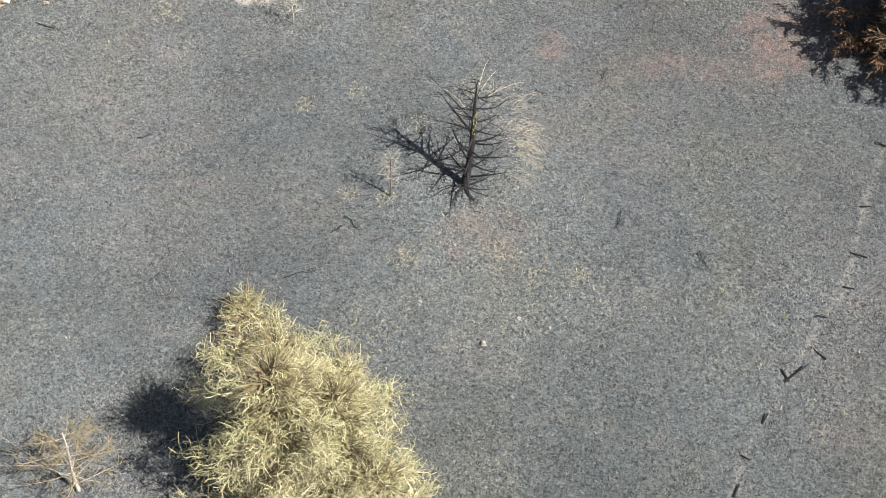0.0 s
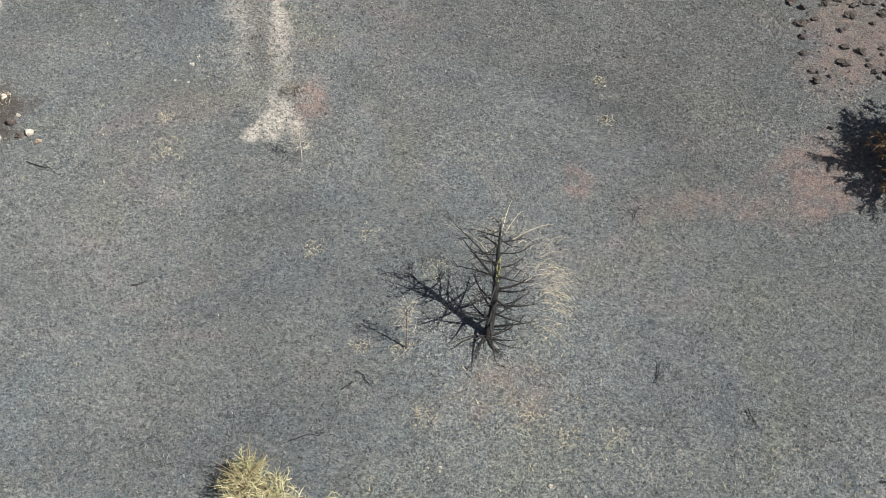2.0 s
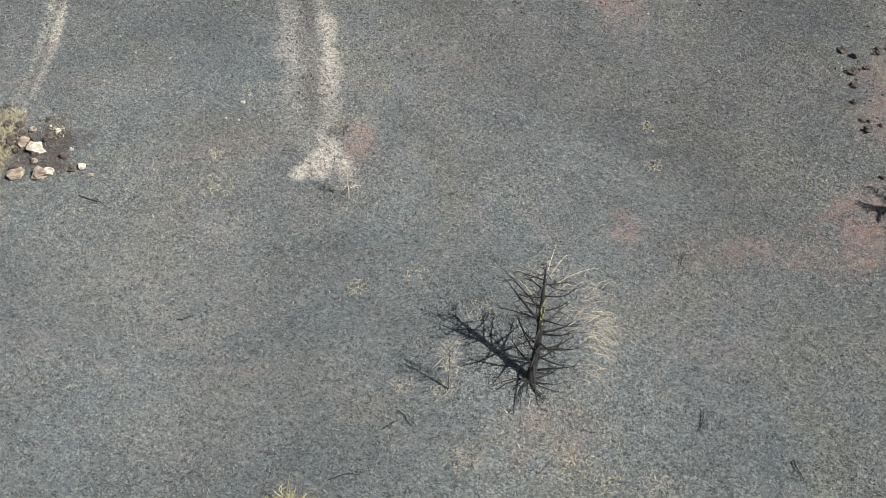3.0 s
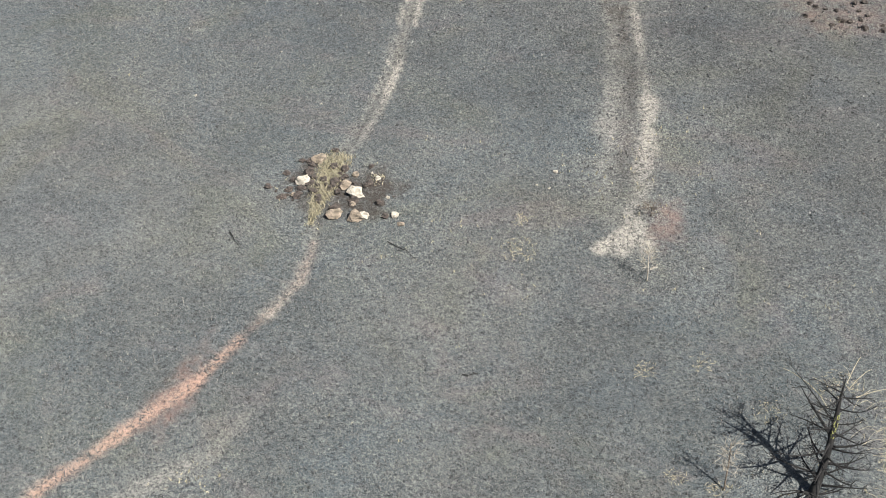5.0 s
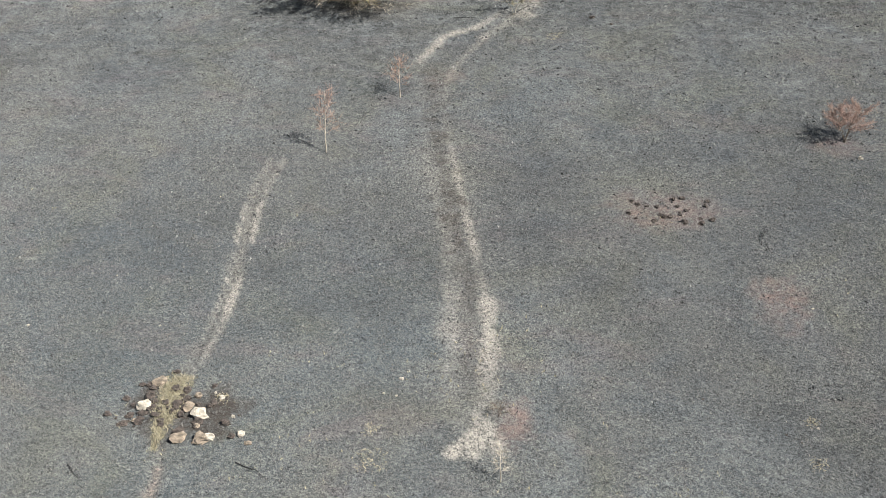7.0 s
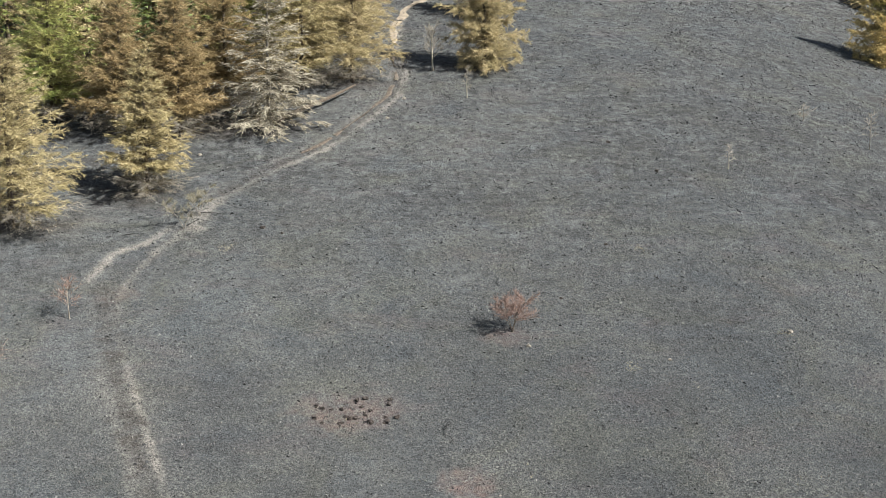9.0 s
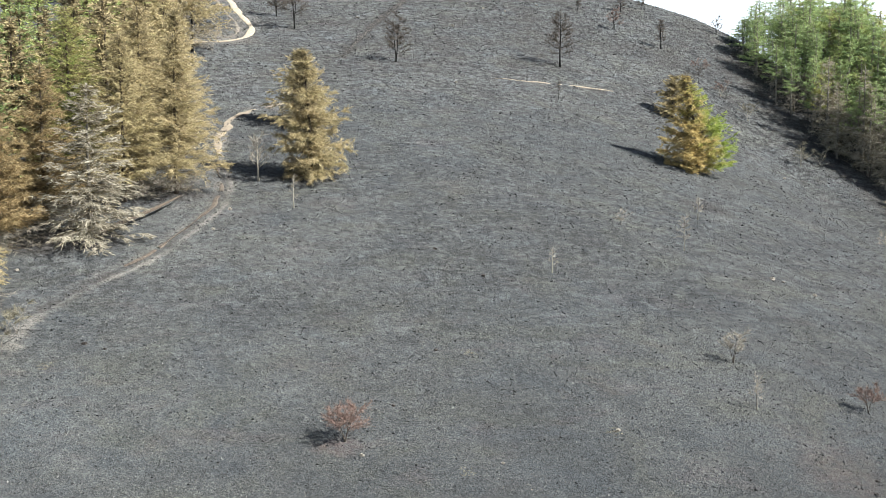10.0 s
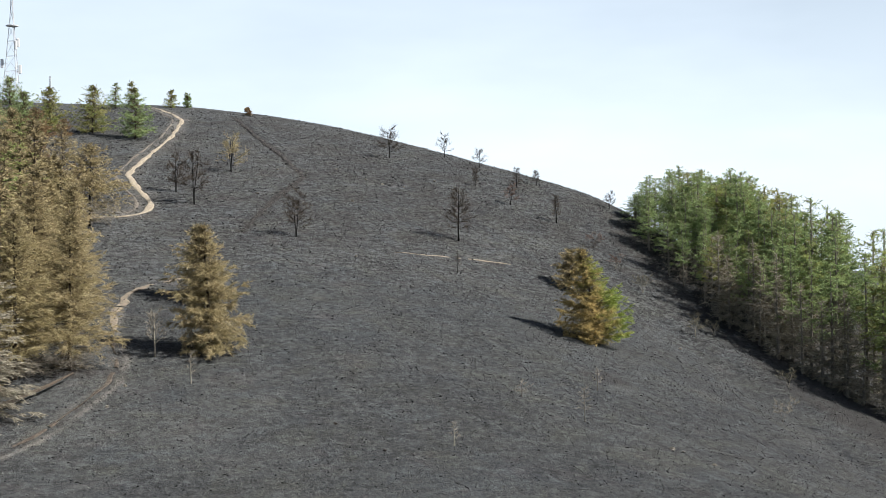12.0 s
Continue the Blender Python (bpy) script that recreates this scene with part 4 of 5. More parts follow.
# ---- saplings and shrubs over the field ----
SAPLINGS = [
    # x, y, height, spread, limbs, stems, bark, twig, label
    (-1.62, 32.8, 2.1, 0.45, 14, 1, M_SCORCHED, M_DEADWOOD, "thin scorched sapling standing in ash"),
    (-6.22, 41.8, 1.6, 0.35, 10, 1, M_GREY_BARK, M_DEADWOOD, "thin grey sapling beside bare soil"),
    (-6.85, 45.45, 0.45, 0.6, 13, 1, M_CHARCOAL, M_SCORCHED, "small charred shrub with dark twigs"),
    (-20.3, 66.5, 3.7, 1.1, 22, 1, M_GREY_BARK, M_RED_TWIG, "slender sapling with reddish twigs"),
    (-17.5, 73.7, 2.4, 1.1, 20, 1, M_GREY_BARK, M_RED_TWIG, "sapling with a rusty twig crown"),
    (-12.1, 86.3, 2.4, 0.8, 12, 2, M_GREY_BARK, M_STRAW, "pale leafless shrub beside the track"),
    (-11.2, 88.2, 2.0, 0.9, 14, 3, M_GREY_BARK, M_STRAW, "pale straw-twigged shrub beside the track"),
    (9.1, 70.5, 2.0, 1.8, 44, 5, M_SCORCHED, M_RED_TWIG, "spreading shrub with fine russet twigs"),
    (38.2, 80.0, 2.17, 1.03, 20, 3, M_SCORCHED, M_DEADWOOD, "small brown leafless shrub on ash"),
    (36.4, 72.6, 2.16, 0.62, 12, 1, M_GREY_BARK, M_DEADWOOD, "pale thin sapling on stony ash"),
    (44.9, 73.3, 1.8, 1.16, 20, 4, M_SCORCHED, M_RED_TWIG, "low russet shrub on ash"),
    (44.8, 104.5, 3.06, 0.85, 14, 1, M_GREY_BARK, M_DEADWOOD, "pale thin sapling on the slope"),
    (40.7, 109.9, 1.35, 0.94, 8, 1, M_GREY_BARK, M_DEADWOOD, "short grey sapling on the slope"),
    (51.1, 115.9, 2.29, 0.54, 8, 1, M_GREY_BARK, M_DEADWOOD, "thin grey sapling on the slope"),
    (29.8, 96.4, 1.83, 0.41, 7, 1, M_BLEACHED, M_DEADWOOD, "pale thin sapling in ash"),
    (79.5, 127.2, 2.5, 1.45, 16, 2, M_GREY_BARK, M_DEADWOOD, "pale leafless shrub on ash"),
    (86.4, 161.0, 3.3, 1.45, 18, 3, M_BLEACHED, M_STRAW, "bleached shrub at the wood's edge"),
    (90.1, 162.3, 2.25, 1.19, 14, 3, M_BLEACHED, M_STRAW, "low bleached shrub at the wood's edge"),
    (92.4, 146.3, 2.36, 1.39, 16, 2, M_BLEACHED, M_STRAW, "bleached shrub in the wood's shade"),
    (83.4, 181.6, 2.25, 1.42, 16, 3, M_BLEACHED, M_RED_TWIG, "russet shrub near the wood"),
    (10.4, 113.9, 3.0, 0.5, 9, 1, M_BLEACHED, M_DEADWOOD, "thin pale sapling below a conifer"),
    (51.4, 163.8, 2.46, 0.86, 12, 1, M_CHARCOAL, M_SCORCHED, "small charred sapling on the slope"),
    (81.1, 184.8, 2.41, 1.15, 12, 1, M_CHARCOAL, M_SCORCHED, "small charred sapling near the wood"),
    (82.5, 188.2, 2.04, 1.81, 18, 4, M_SCORCHED, M_RED_TWIG, "russet shrub at the wood's edge"),
    (84.5, 174.1, 2.72, 1.61, 18, 3, M_BLEACHED, M_STRAW, "bleached shrub at the wood's edge"),
]
for k, (x, y, h, spread, limbs, stems, bark, twig, label) in enumerate(SAPLINGS):
    bare_tree(on_ground(x, y), h, spread, bark, twig, 40 + k, label, "shrub" if stems > 1 else "sapling", limbs, 60 if stems > 1 else 14, 0.3, stems=stems,
              up=0.7, twig_len=0.28 + 0.06 * h, twig_w=0.014 if stems > 1 else 0.018 if y > 60 else 0.011, trunk_r=0.036 if y > 60 and stems == 1 else None, group="saplings and shrubs on the burnt slope")

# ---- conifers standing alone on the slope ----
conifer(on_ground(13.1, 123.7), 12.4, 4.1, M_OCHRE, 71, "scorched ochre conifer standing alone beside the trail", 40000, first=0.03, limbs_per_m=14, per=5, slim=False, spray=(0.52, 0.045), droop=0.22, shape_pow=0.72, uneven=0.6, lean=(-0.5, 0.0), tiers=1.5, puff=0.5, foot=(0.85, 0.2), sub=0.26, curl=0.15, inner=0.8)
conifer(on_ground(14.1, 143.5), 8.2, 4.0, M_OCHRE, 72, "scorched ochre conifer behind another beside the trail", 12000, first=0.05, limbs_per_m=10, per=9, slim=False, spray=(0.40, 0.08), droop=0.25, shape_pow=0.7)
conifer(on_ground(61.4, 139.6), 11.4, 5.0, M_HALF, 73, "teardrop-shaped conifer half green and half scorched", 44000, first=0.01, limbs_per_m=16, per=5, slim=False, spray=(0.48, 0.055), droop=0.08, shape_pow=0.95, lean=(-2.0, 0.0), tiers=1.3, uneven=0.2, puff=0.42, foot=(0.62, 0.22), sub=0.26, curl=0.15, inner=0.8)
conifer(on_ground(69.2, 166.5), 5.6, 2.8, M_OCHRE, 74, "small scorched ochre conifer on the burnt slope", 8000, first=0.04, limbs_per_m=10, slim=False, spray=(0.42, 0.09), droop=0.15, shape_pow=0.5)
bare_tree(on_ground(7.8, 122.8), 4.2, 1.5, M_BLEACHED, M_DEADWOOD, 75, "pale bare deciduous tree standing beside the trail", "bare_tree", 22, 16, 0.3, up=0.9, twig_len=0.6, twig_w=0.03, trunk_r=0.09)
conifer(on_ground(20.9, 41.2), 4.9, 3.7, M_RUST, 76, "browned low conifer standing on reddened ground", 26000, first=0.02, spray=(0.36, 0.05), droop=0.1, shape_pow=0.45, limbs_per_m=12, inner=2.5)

# ---- burnt trees up the hill ----
HILL_TREES = [
    (18.7, 196.0, 8.2, 3.0, 3, "charred tree with thin brown twigs"), (27.4, 219.4, 6.5, 3.1, 4, "charred tree with a brown crown"),
    (31.2, 176.7, 6.3, 2.7, 2, "charred leafless tree on the slope"), (61.0, 238.6, 6.0, 3.4, 4, "clump of charred stems below the brow"),
    (78.7, 214.0, 3.45, 1.02, 1, "thin charred tree below the brow"), (83.6, 216.7, 2.62, 0.81, 1, "thin charred sapling on the brow"),
    (70.6, 213.7, 2.93, 0.71, 1, "thin charred sapling on the slope"), (73.3, 202.4, 3.43, 1.66, 2, "charred tree with fine russet twigs"),
    (56.8, 180.2, 7.6, 2.9, 1, "tall charred leafless tree on the burnt slope"), (79.3, 196.3, 4.64, 0.65, 1, "charred limbless tree trunk standing on the burnt slope"),
    (73.8, 243.3, 4.59, 1.89, 1, "bare leafless tree on the brow"), (77.5, 231.6, 3.39, 1.9, 1, "bare spreading tree on the brow"),
    (16.6, 204.0, 6.0, 2.6, 3, "charred tree with thin twigs"), (94.0, 207.1, 3.17, 1.37, 2, "bare shrub on the brow near the wood"),
]
for k, (x, y, h, spread, stems, label) in enumerate(HILL_TREES):
    bare_tree(on_ground(x, y), h, spread, M_CHARCOAL, M_OCHRE if k == 1 else M_RED_TWIG if k == 7 else M_SCORCHED, 100 + k, label, "burnt_tree", 26 if h > 5 else 18, 46 if h > 5 else 30, 0.22, stems=stems,
              up=0.45, twig_len=0.22 + 0.11 * h, twig_w=0.030, group="burnt trees up the hill", trunk_r=0.013 * h + 0.03)

# ---- the scorched wood by the trail ----
LEFT_FRONT = [
    # x, y, height, spread, needles, label
    (-24.0, 87.1, 13.0, 4.6, M_YELLOW, "tall spreading yellowed conifer over scorched ground"), (-15.6, 92.9, 10.4, 3.3, M_YELLOW, "neat yellow cone-shaped conifer near the track"),
    (-35.4, 101.5, 12.0, 4.6, M_OCHRE, "scorched ochre conifer at the wood's edge"), (-19.3, 106.0, 11.6, 3.9, M_TAN, "scorched tan conifer among yellowed ones"),
    (-14.6, 105.2, 11.6, 3.8, M_TAN, "tan-brown conifer crowded among scorched ones"), (-11.2, 112.0, 13.5, 3.8, M_TAN, "scorched tan conifer with level limbs"),
    (0.0, 119.6, 14.8, 4.2, M_OCHRE, "tall ochre conifer standing beside the trail"), (-4.8, 117.5, 15.2, 4.0, M_YELLOW, "tall yellowed conifer at the wood's edge"),
    (-9.6, 121.0, 17.0, 4.2, M_OLIVE, "tall half-green conifer within the scorched wood"), (-28.5, 97.5, 9.0, 3.4, M_YELLOW, "low yellowed conifer at the wood's edge"),
    (-3.2, 128.5, 16.0, 4.2, M_OCHRE, "tall scorched conifer set back from the trail"), (0.3, 137.0, 14.0, 3.6, M_OCHRE, "scorched conifer standing beside the trail"),
    (-26.0, 110.0, 13.5, 4.2, M_OLIVE, "half-green conifer within the scorched wood"),
]
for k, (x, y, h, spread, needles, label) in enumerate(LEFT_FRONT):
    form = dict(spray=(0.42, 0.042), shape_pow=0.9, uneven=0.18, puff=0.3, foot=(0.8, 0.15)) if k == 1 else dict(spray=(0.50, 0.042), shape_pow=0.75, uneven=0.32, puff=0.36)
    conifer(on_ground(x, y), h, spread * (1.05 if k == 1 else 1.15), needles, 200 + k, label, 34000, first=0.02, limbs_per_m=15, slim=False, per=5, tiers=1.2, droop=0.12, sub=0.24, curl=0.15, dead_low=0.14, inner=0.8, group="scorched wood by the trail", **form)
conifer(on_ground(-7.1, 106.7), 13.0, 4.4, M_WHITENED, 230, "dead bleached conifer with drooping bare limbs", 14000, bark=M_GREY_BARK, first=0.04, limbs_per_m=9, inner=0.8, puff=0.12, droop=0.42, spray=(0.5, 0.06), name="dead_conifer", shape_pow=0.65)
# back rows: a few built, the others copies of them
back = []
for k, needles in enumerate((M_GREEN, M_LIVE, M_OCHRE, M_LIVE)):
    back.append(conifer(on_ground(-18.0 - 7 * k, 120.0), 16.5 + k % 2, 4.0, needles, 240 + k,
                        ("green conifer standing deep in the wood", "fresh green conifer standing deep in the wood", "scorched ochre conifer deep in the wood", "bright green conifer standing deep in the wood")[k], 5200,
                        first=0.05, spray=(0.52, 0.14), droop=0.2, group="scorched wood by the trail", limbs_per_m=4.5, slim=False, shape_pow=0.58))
rng = random.Random(250)
for row, y0 in enumerate((114, 126, 134, 142, 151, 160, 170)):
    edge = np.interp(y0, (111, 124, 140, 170), (-17, -8, -4, -6))
    for col in range(6):
        x, y = edge - 5.8 * col + rng.uniform(-1.6, 1.6), y0 + rng.uniform(-2.5, 2.5)
        green = col + 0.4 * row > 2.2
        src = back[rng.choice((0, 1, 3))] if green else back[2]
        s = rng.uniform(0.8, 1.1)
        copy_thing(src, Matrix.Translation(on_ground(x, y)) @ Matrix.Rotation(rng.uniform(0, 6.28), 4, "Z") @ Matrix.Diagonal((s, s, s * rng.uniform(0.9, 1.1), 1)))

# ---- trees along the upper track ----
UPPER_TREES = [
    (2.9, 182.0, 11.6, 4.8, M_OCHRE, "brown-topped tree with charred lower stems"), (4.8, 258.7, 9.6, 3.4, M_GREEN, "green conifer beside the upper track"),
    (12.7, 251.8, 9.8, 3.0, M_GREEN, "green conifer standing by the upper track"), (-3.4, 259.9, 9.0, 3.2, M_GREEN, "green conifer on the hilltop"),
    (-11.1, 265.8, 10.0, 3.4, M_GREEN, "dark green conifer on the hilltop"), (-4.2, 213.4, 6.6, 2.4, M_BROWN, "browned conifer above the wood"),
    (10.8, 300.0, 5.8, 2.0, M_GREEN, "small conifer on the skyline"), (24.0, 306.0, 4.2, 1.6, M_GREEN, "thin small conifer on the skyline"),
    (28.1, 309.0, 3.6, 1.0, M_GREEN, "thin sapling on the skyline"), (-0.7, 243.0, 5.0, 1.8, M_BROWN, "small browned conifer above the scorched wood"),
    (-9.0, 226.0, 9.5, 3.0, M_OCHRE, "ochre conifer above the wood"), (-14.0, 242.0, 10.0, 3.2, M_OCHRE, "ochre conifer near the hilltop"),
    (-6.5, 200.0, 10.0, 3.0, M_OCHRE, "ochre conifer above the wood"), (-3.5, 186.0, 9.0, 2.8, M_OCHRE, "ochre conifer at the wood's top"),
    (-12.5, 212.0, 11.0, 3.2, M_OCHRE, "tall ochre conifer above the wood"), (14.6, 303.0, 6.2, 1.8, M_GREEN, "slim conifer on the skyline"),
    (40.5, 292.0, 1.8, 0.7, M_BROWN, "tiny charred sapling on the skyline"), (-18.0, 280.0, 10.0, 3.0, M_GREEN, "green conifer on the hilltop"),
    (-2.0, 176.0, 11.0, 3.2, M_OCHRE, "ochre conifer at the wood's top"), (-1.0, 166.0, 12.0, 3.4, M_OCHRE, "scorched conifer at the wood's upper edge"),
    (-9.0, 192.0, 12.0, 3.4, M_OCHRE, "scorched ochre conifer above the wood"), (-5.5, 236.0, 8.0, 3.0, M_BROWN, "browned bushy conifer near the hilltop"),
    (-1.0, 226.0, 7.0, 2.8, M_OCHRE, "low ochre conifer near the hilltop"), (-16.0, 255.0, 11.0, 3.4, M_OLIVE, "half-green conifer near the hilltop"),
    (-8.0, 250.0, 9.0, 3.2, M_GREEN, "bushy green conifer near the hilltop"), (0.5, 196.0, 6.0, 2.4, M_BROWN, "browned low conifer above the wood"),
]
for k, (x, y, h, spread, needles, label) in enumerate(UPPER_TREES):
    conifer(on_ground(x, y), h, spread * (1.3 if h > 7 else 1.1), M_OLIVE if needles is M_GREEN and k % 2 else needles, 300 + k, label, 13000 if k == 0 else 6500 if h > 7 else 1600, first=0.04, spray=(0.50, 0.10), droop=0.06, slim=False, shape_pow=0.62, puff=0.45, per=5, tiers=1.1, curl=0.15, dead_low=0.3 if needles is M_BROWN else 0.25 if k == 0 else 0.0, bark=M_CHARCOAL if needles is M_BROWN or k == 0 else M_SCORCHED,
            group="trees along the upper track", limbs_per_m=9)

# ---- the green plantation ----
PLANT_Y, PLANT_X = [p[1] for p in PLANTED[::-1]], [p[0] for p in PLANTED[::-1]]
EDGE_Y, EDGE_X = [p[1] for p in WOOD_EDGE[::-1]], [p[0] for p in WOOD_EDGE[::-1]]


def canopy_top(x, y):
    """Height of the treetops: a canopy that climbs from the wood's edge and sinks with the valley side."""
    heading, far = math.degrees(math.atan2(x, y)), math.hypot(x, y)
    brow = 40 + far * np.interp(heading, (24.4, 25.3, 26.1, 27.5, 30.0, 32.4, 34.8, 36.4, 39.4, 46), (0.031, 0.041, 0.053, 0.058, 0.053, 0.034, 0.018, 0.011, 0.002, -0.02))
    ex = float(np.interp(y, EDGE_Y, EDGE_X))
    return min(brow, float(ground_z(ex, y)) + float(np.interp(y, (110, 160, 190, 205), (11.0, 10.0, 6.0, 3.0))) + 0.55 * (x - ex))


kinds = []
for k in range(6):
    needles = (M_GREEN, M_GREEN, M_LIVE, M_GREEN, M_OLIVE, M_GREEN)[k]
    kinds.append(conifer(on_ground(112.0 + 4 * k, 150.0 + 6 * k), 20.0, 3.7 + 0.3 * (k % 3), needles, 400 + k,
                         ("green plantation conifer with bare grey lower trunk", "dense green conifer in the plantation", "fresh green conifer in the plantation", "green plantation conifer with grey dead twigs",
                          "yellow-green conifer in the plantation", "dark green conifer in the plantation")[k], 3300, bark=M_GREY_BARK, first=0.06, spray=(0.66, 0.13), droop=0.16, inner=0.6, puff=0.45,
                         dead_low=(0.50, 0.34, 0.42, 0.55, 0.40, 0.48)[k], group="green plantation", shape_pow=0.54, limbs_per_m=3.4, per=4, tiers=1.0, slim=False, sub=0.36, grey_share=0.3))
rng = random.Random(420)
y = 139.0
while y < 207:
    for row in range(7 if y > 160 else 2):
        yy = y + rng.uniform(-1.8, 1.8)
        xx = float(np.interp(yy, PLANT_Y, PLANT_X)) + 3.3 * row + rng.uniform(-1.2, 1.2)
        tall = canopy_top(xx, yy) * 1.0 - float(ground_z(xx, yy)) - rng.uniform(-0.6, 2.6)
        if tall < 3.0:
            continue
        s = min(tall, 31.0) / 20.0
        w = min(max(s, 0.5), 1.15) * rng.uniform(0.9, 1.15)
        w *= 1.3 if yy > 180 else 1.0
        copy_thing(kinds[1] if yy > 184 and row < 3 else rng.choice(kinds), Matrix.Translation(on_ground(xx, yy)) @ Matrix.Rotation(rng.uniform(0, 6.28), 4, "Z") @ Matrix.Diagonal((w, w, s, 1)))
    y += 3.2 if y > 160 else 4.4
for k in range(16):
    yy = 137 + 2.1 * k + rng.uniform(-1.5, 1.5)
    xx = float(np.interp(yy, PLANT_Y, PLANT_X)) - rng.uniform(0.5, 2.2)
    tall = rng.uniform(0.75, 1.3) * np.interp(yy, (118, 160, 200), (15, 12, 5))
    conifer(on_ground(xx, yy), float(tall), 2.3, M_WHITENED, 440 + k, "dead grey conifer at the plantation's edge", 1500, bark=M_GREY_BARK,
            first=0.06, droop=0.2, spray=(0.9, 0.075), name="dead_conifer", group="dead conifers at the plantation's edge", limbs_per_m=4.5, slim=False, inner=0.6)


# ---- paths ----
def ribbon(name, line, half, mat, label, lift, seed, wobble=0.45, steps=0.5, gaps=0.35):
    """A worn strip laid on the ground, with a ragged, uneven edge and a slight hollow."""
    pts = []
    for (ax, ay), (bx, by) in zip(line, line[1:]):
        n = max(2, int(math.hypot(bx - ax, by - ay) / steps))
        pts += [(ax + (bx - ax) * k / n, ay + (by - ay) * k / n) for k in range(n)]
    pts.append(line[-1])
    p = np.array(pts)
    for _ in range(3):
        p[1:-1] = (p[:-2] + 2 * p[1:-1] + p[2:]) / 4
    way = np.gradient(p, axis=0)
    way /= np.linalg.norm(way, axis=1)[:, None]
    side = np.stack([way[:, 1], -way[:, 0]], 1)
    run = np.arange(len(p)) * steps
    taper = np.clip(np.minimum(np.arange(len(p)), np.arange(len(p))[::-1]) / 6, 0.15, 1)
    wl_, wr_ = (half * taper * (1 + wobble * lattice(run, 0 * run, 1.6, seed + q) + wobble * lattice(run, 0 * run, 5.0, seed + 5 + q)) for q in (0, 1))
    rows = []
    for q, drop in ((-1.0, -0.05), (-0.55, 1.0), (0.0, 0.6), (0.55, 1.0), (1.0, -0.05)):
        w = np.where(q < 0, wl_, wr_) * q
        xy = p + side * w[:, None]
        rows.append(np.c_[xy, ground_z(xy[:, 0], xy[:, 1]) + lift * drop])
    v = np.stack(rows, 1).reshape(-1, 3)
    worn = lattice(run, 0 * run, 1.9, seed + 9) + 0.6 * lattice(run, 0 * run, 0.8, seed + 10) > -gaps
    f = [(a * 5 + c, a * 5 + c + 1, a * 5 + c + 6, a * 5 + c + 5) for a in range(len(p) - 1) if worn[a] for c in range(4)]
    return tagged(new(name, mesh_from(name, v, f, mat, True)), label, "path", kind="structure")


ribbon("bank_1", beside(TRAIL[2:9], -0.5), 0.20, M_BANK, "eroded dark brown bank beside the trail", 0.14, 31, 0.9, gaps=0.6)
ribbon("ditch_1", DITCH, 0.42, M_DITCH, "narrow burnt ditch down the slope", 0.06, 33, 0.5, 1.0, 9)
ribbon("trail_2", TRAIL[8:], 0.36, M_TRAIL, "pale trodden earth trail beside the wood", 0.05, 27, 0.9, gaps=0.7)
ribbon("track_3", beside(UPPER_TRACK, 0.4), 0.44, M_SAND, "pale sandy track up the hill", 0.12, 28, 0.5, 1.2, 9)
ribbon("track_4", beside(UPPER_TRACK, -1.6), 0.20, M_PATH, "second fainter rut of the sandy track", 0.10, 29, 0.9, 1.2, 1.1)
ribbon("stony_line", STONY_LINE, 0.14, M_SAND, "thin pale stony line across the slope", 0.08, 30, 0.8, 0.6)


# ---- stones, clods, fence ----
def rock(x, y, size, mat, seed, label, sink=0.3, name="rock", group=""):
    rg = random.Random(seed)
    size *= 0.68 if size > 0.15 else 0.5
    sx, sy, sz = size * rg.uniform(0.85, 1.2), size * rg.uniform(0.75, 1.1), size * rg.uniform(0.55, 0.8)
    s = Shape().lump((0, 0, 0), (sx, sy, sz), rg, 0.36, 5, 7)
    ob = new(name, mesh_from(name, s.v, s.f, mat))
    ob.matrix_basis = Matrix.Translation(on_ground(x, y) + Vector((0, 0, sz * (1 - 2 * sink)))) @ Matrix.Rotation(rg.uniform(0, 6), 4, "Z")
    return tagged(ob, label, "rock" if size > 0.18 else "stone", group)


ROCKS = [(-22.5, 44.4, 0.52, 0), (-19.85, 44.15, 0.58, 0), (-20.45, 44.5, 0.46, 1), (-20.25, 42.65, 0.56, 1), (-19.2, 42.6, 0.50, 1), (-18.95, 42.75, 0.38, 0), (-17.6, 43.15, 0.26, 0), (-22.4, 46.0, 0.44, 1), (-17.1, 42.7, 0.22, 1),
         (-19.2, 45.3, 0.22, 0), (-20.3, 45.3, 0.26, 1), (-18.3, 44.2, 0.16, 0), (-18.6, 43.8, 0.16, 1), (-22.6, 43.5, 0.24, 1), (-19.7, 43.5, 0.22, 1), (-19.6, 45.6, 0.14, 0)]
for k, (x, y, s, brown) in enumerate(ROCKS):
    rock(x, y, s, M_BROWN_STONE if brown else M_PALE_STONE, 500 + k, "brown mossy boulder beside the footpath" if brown else "sunlit pale limestone boulder beside the footpath", group="rocks by the footpath")
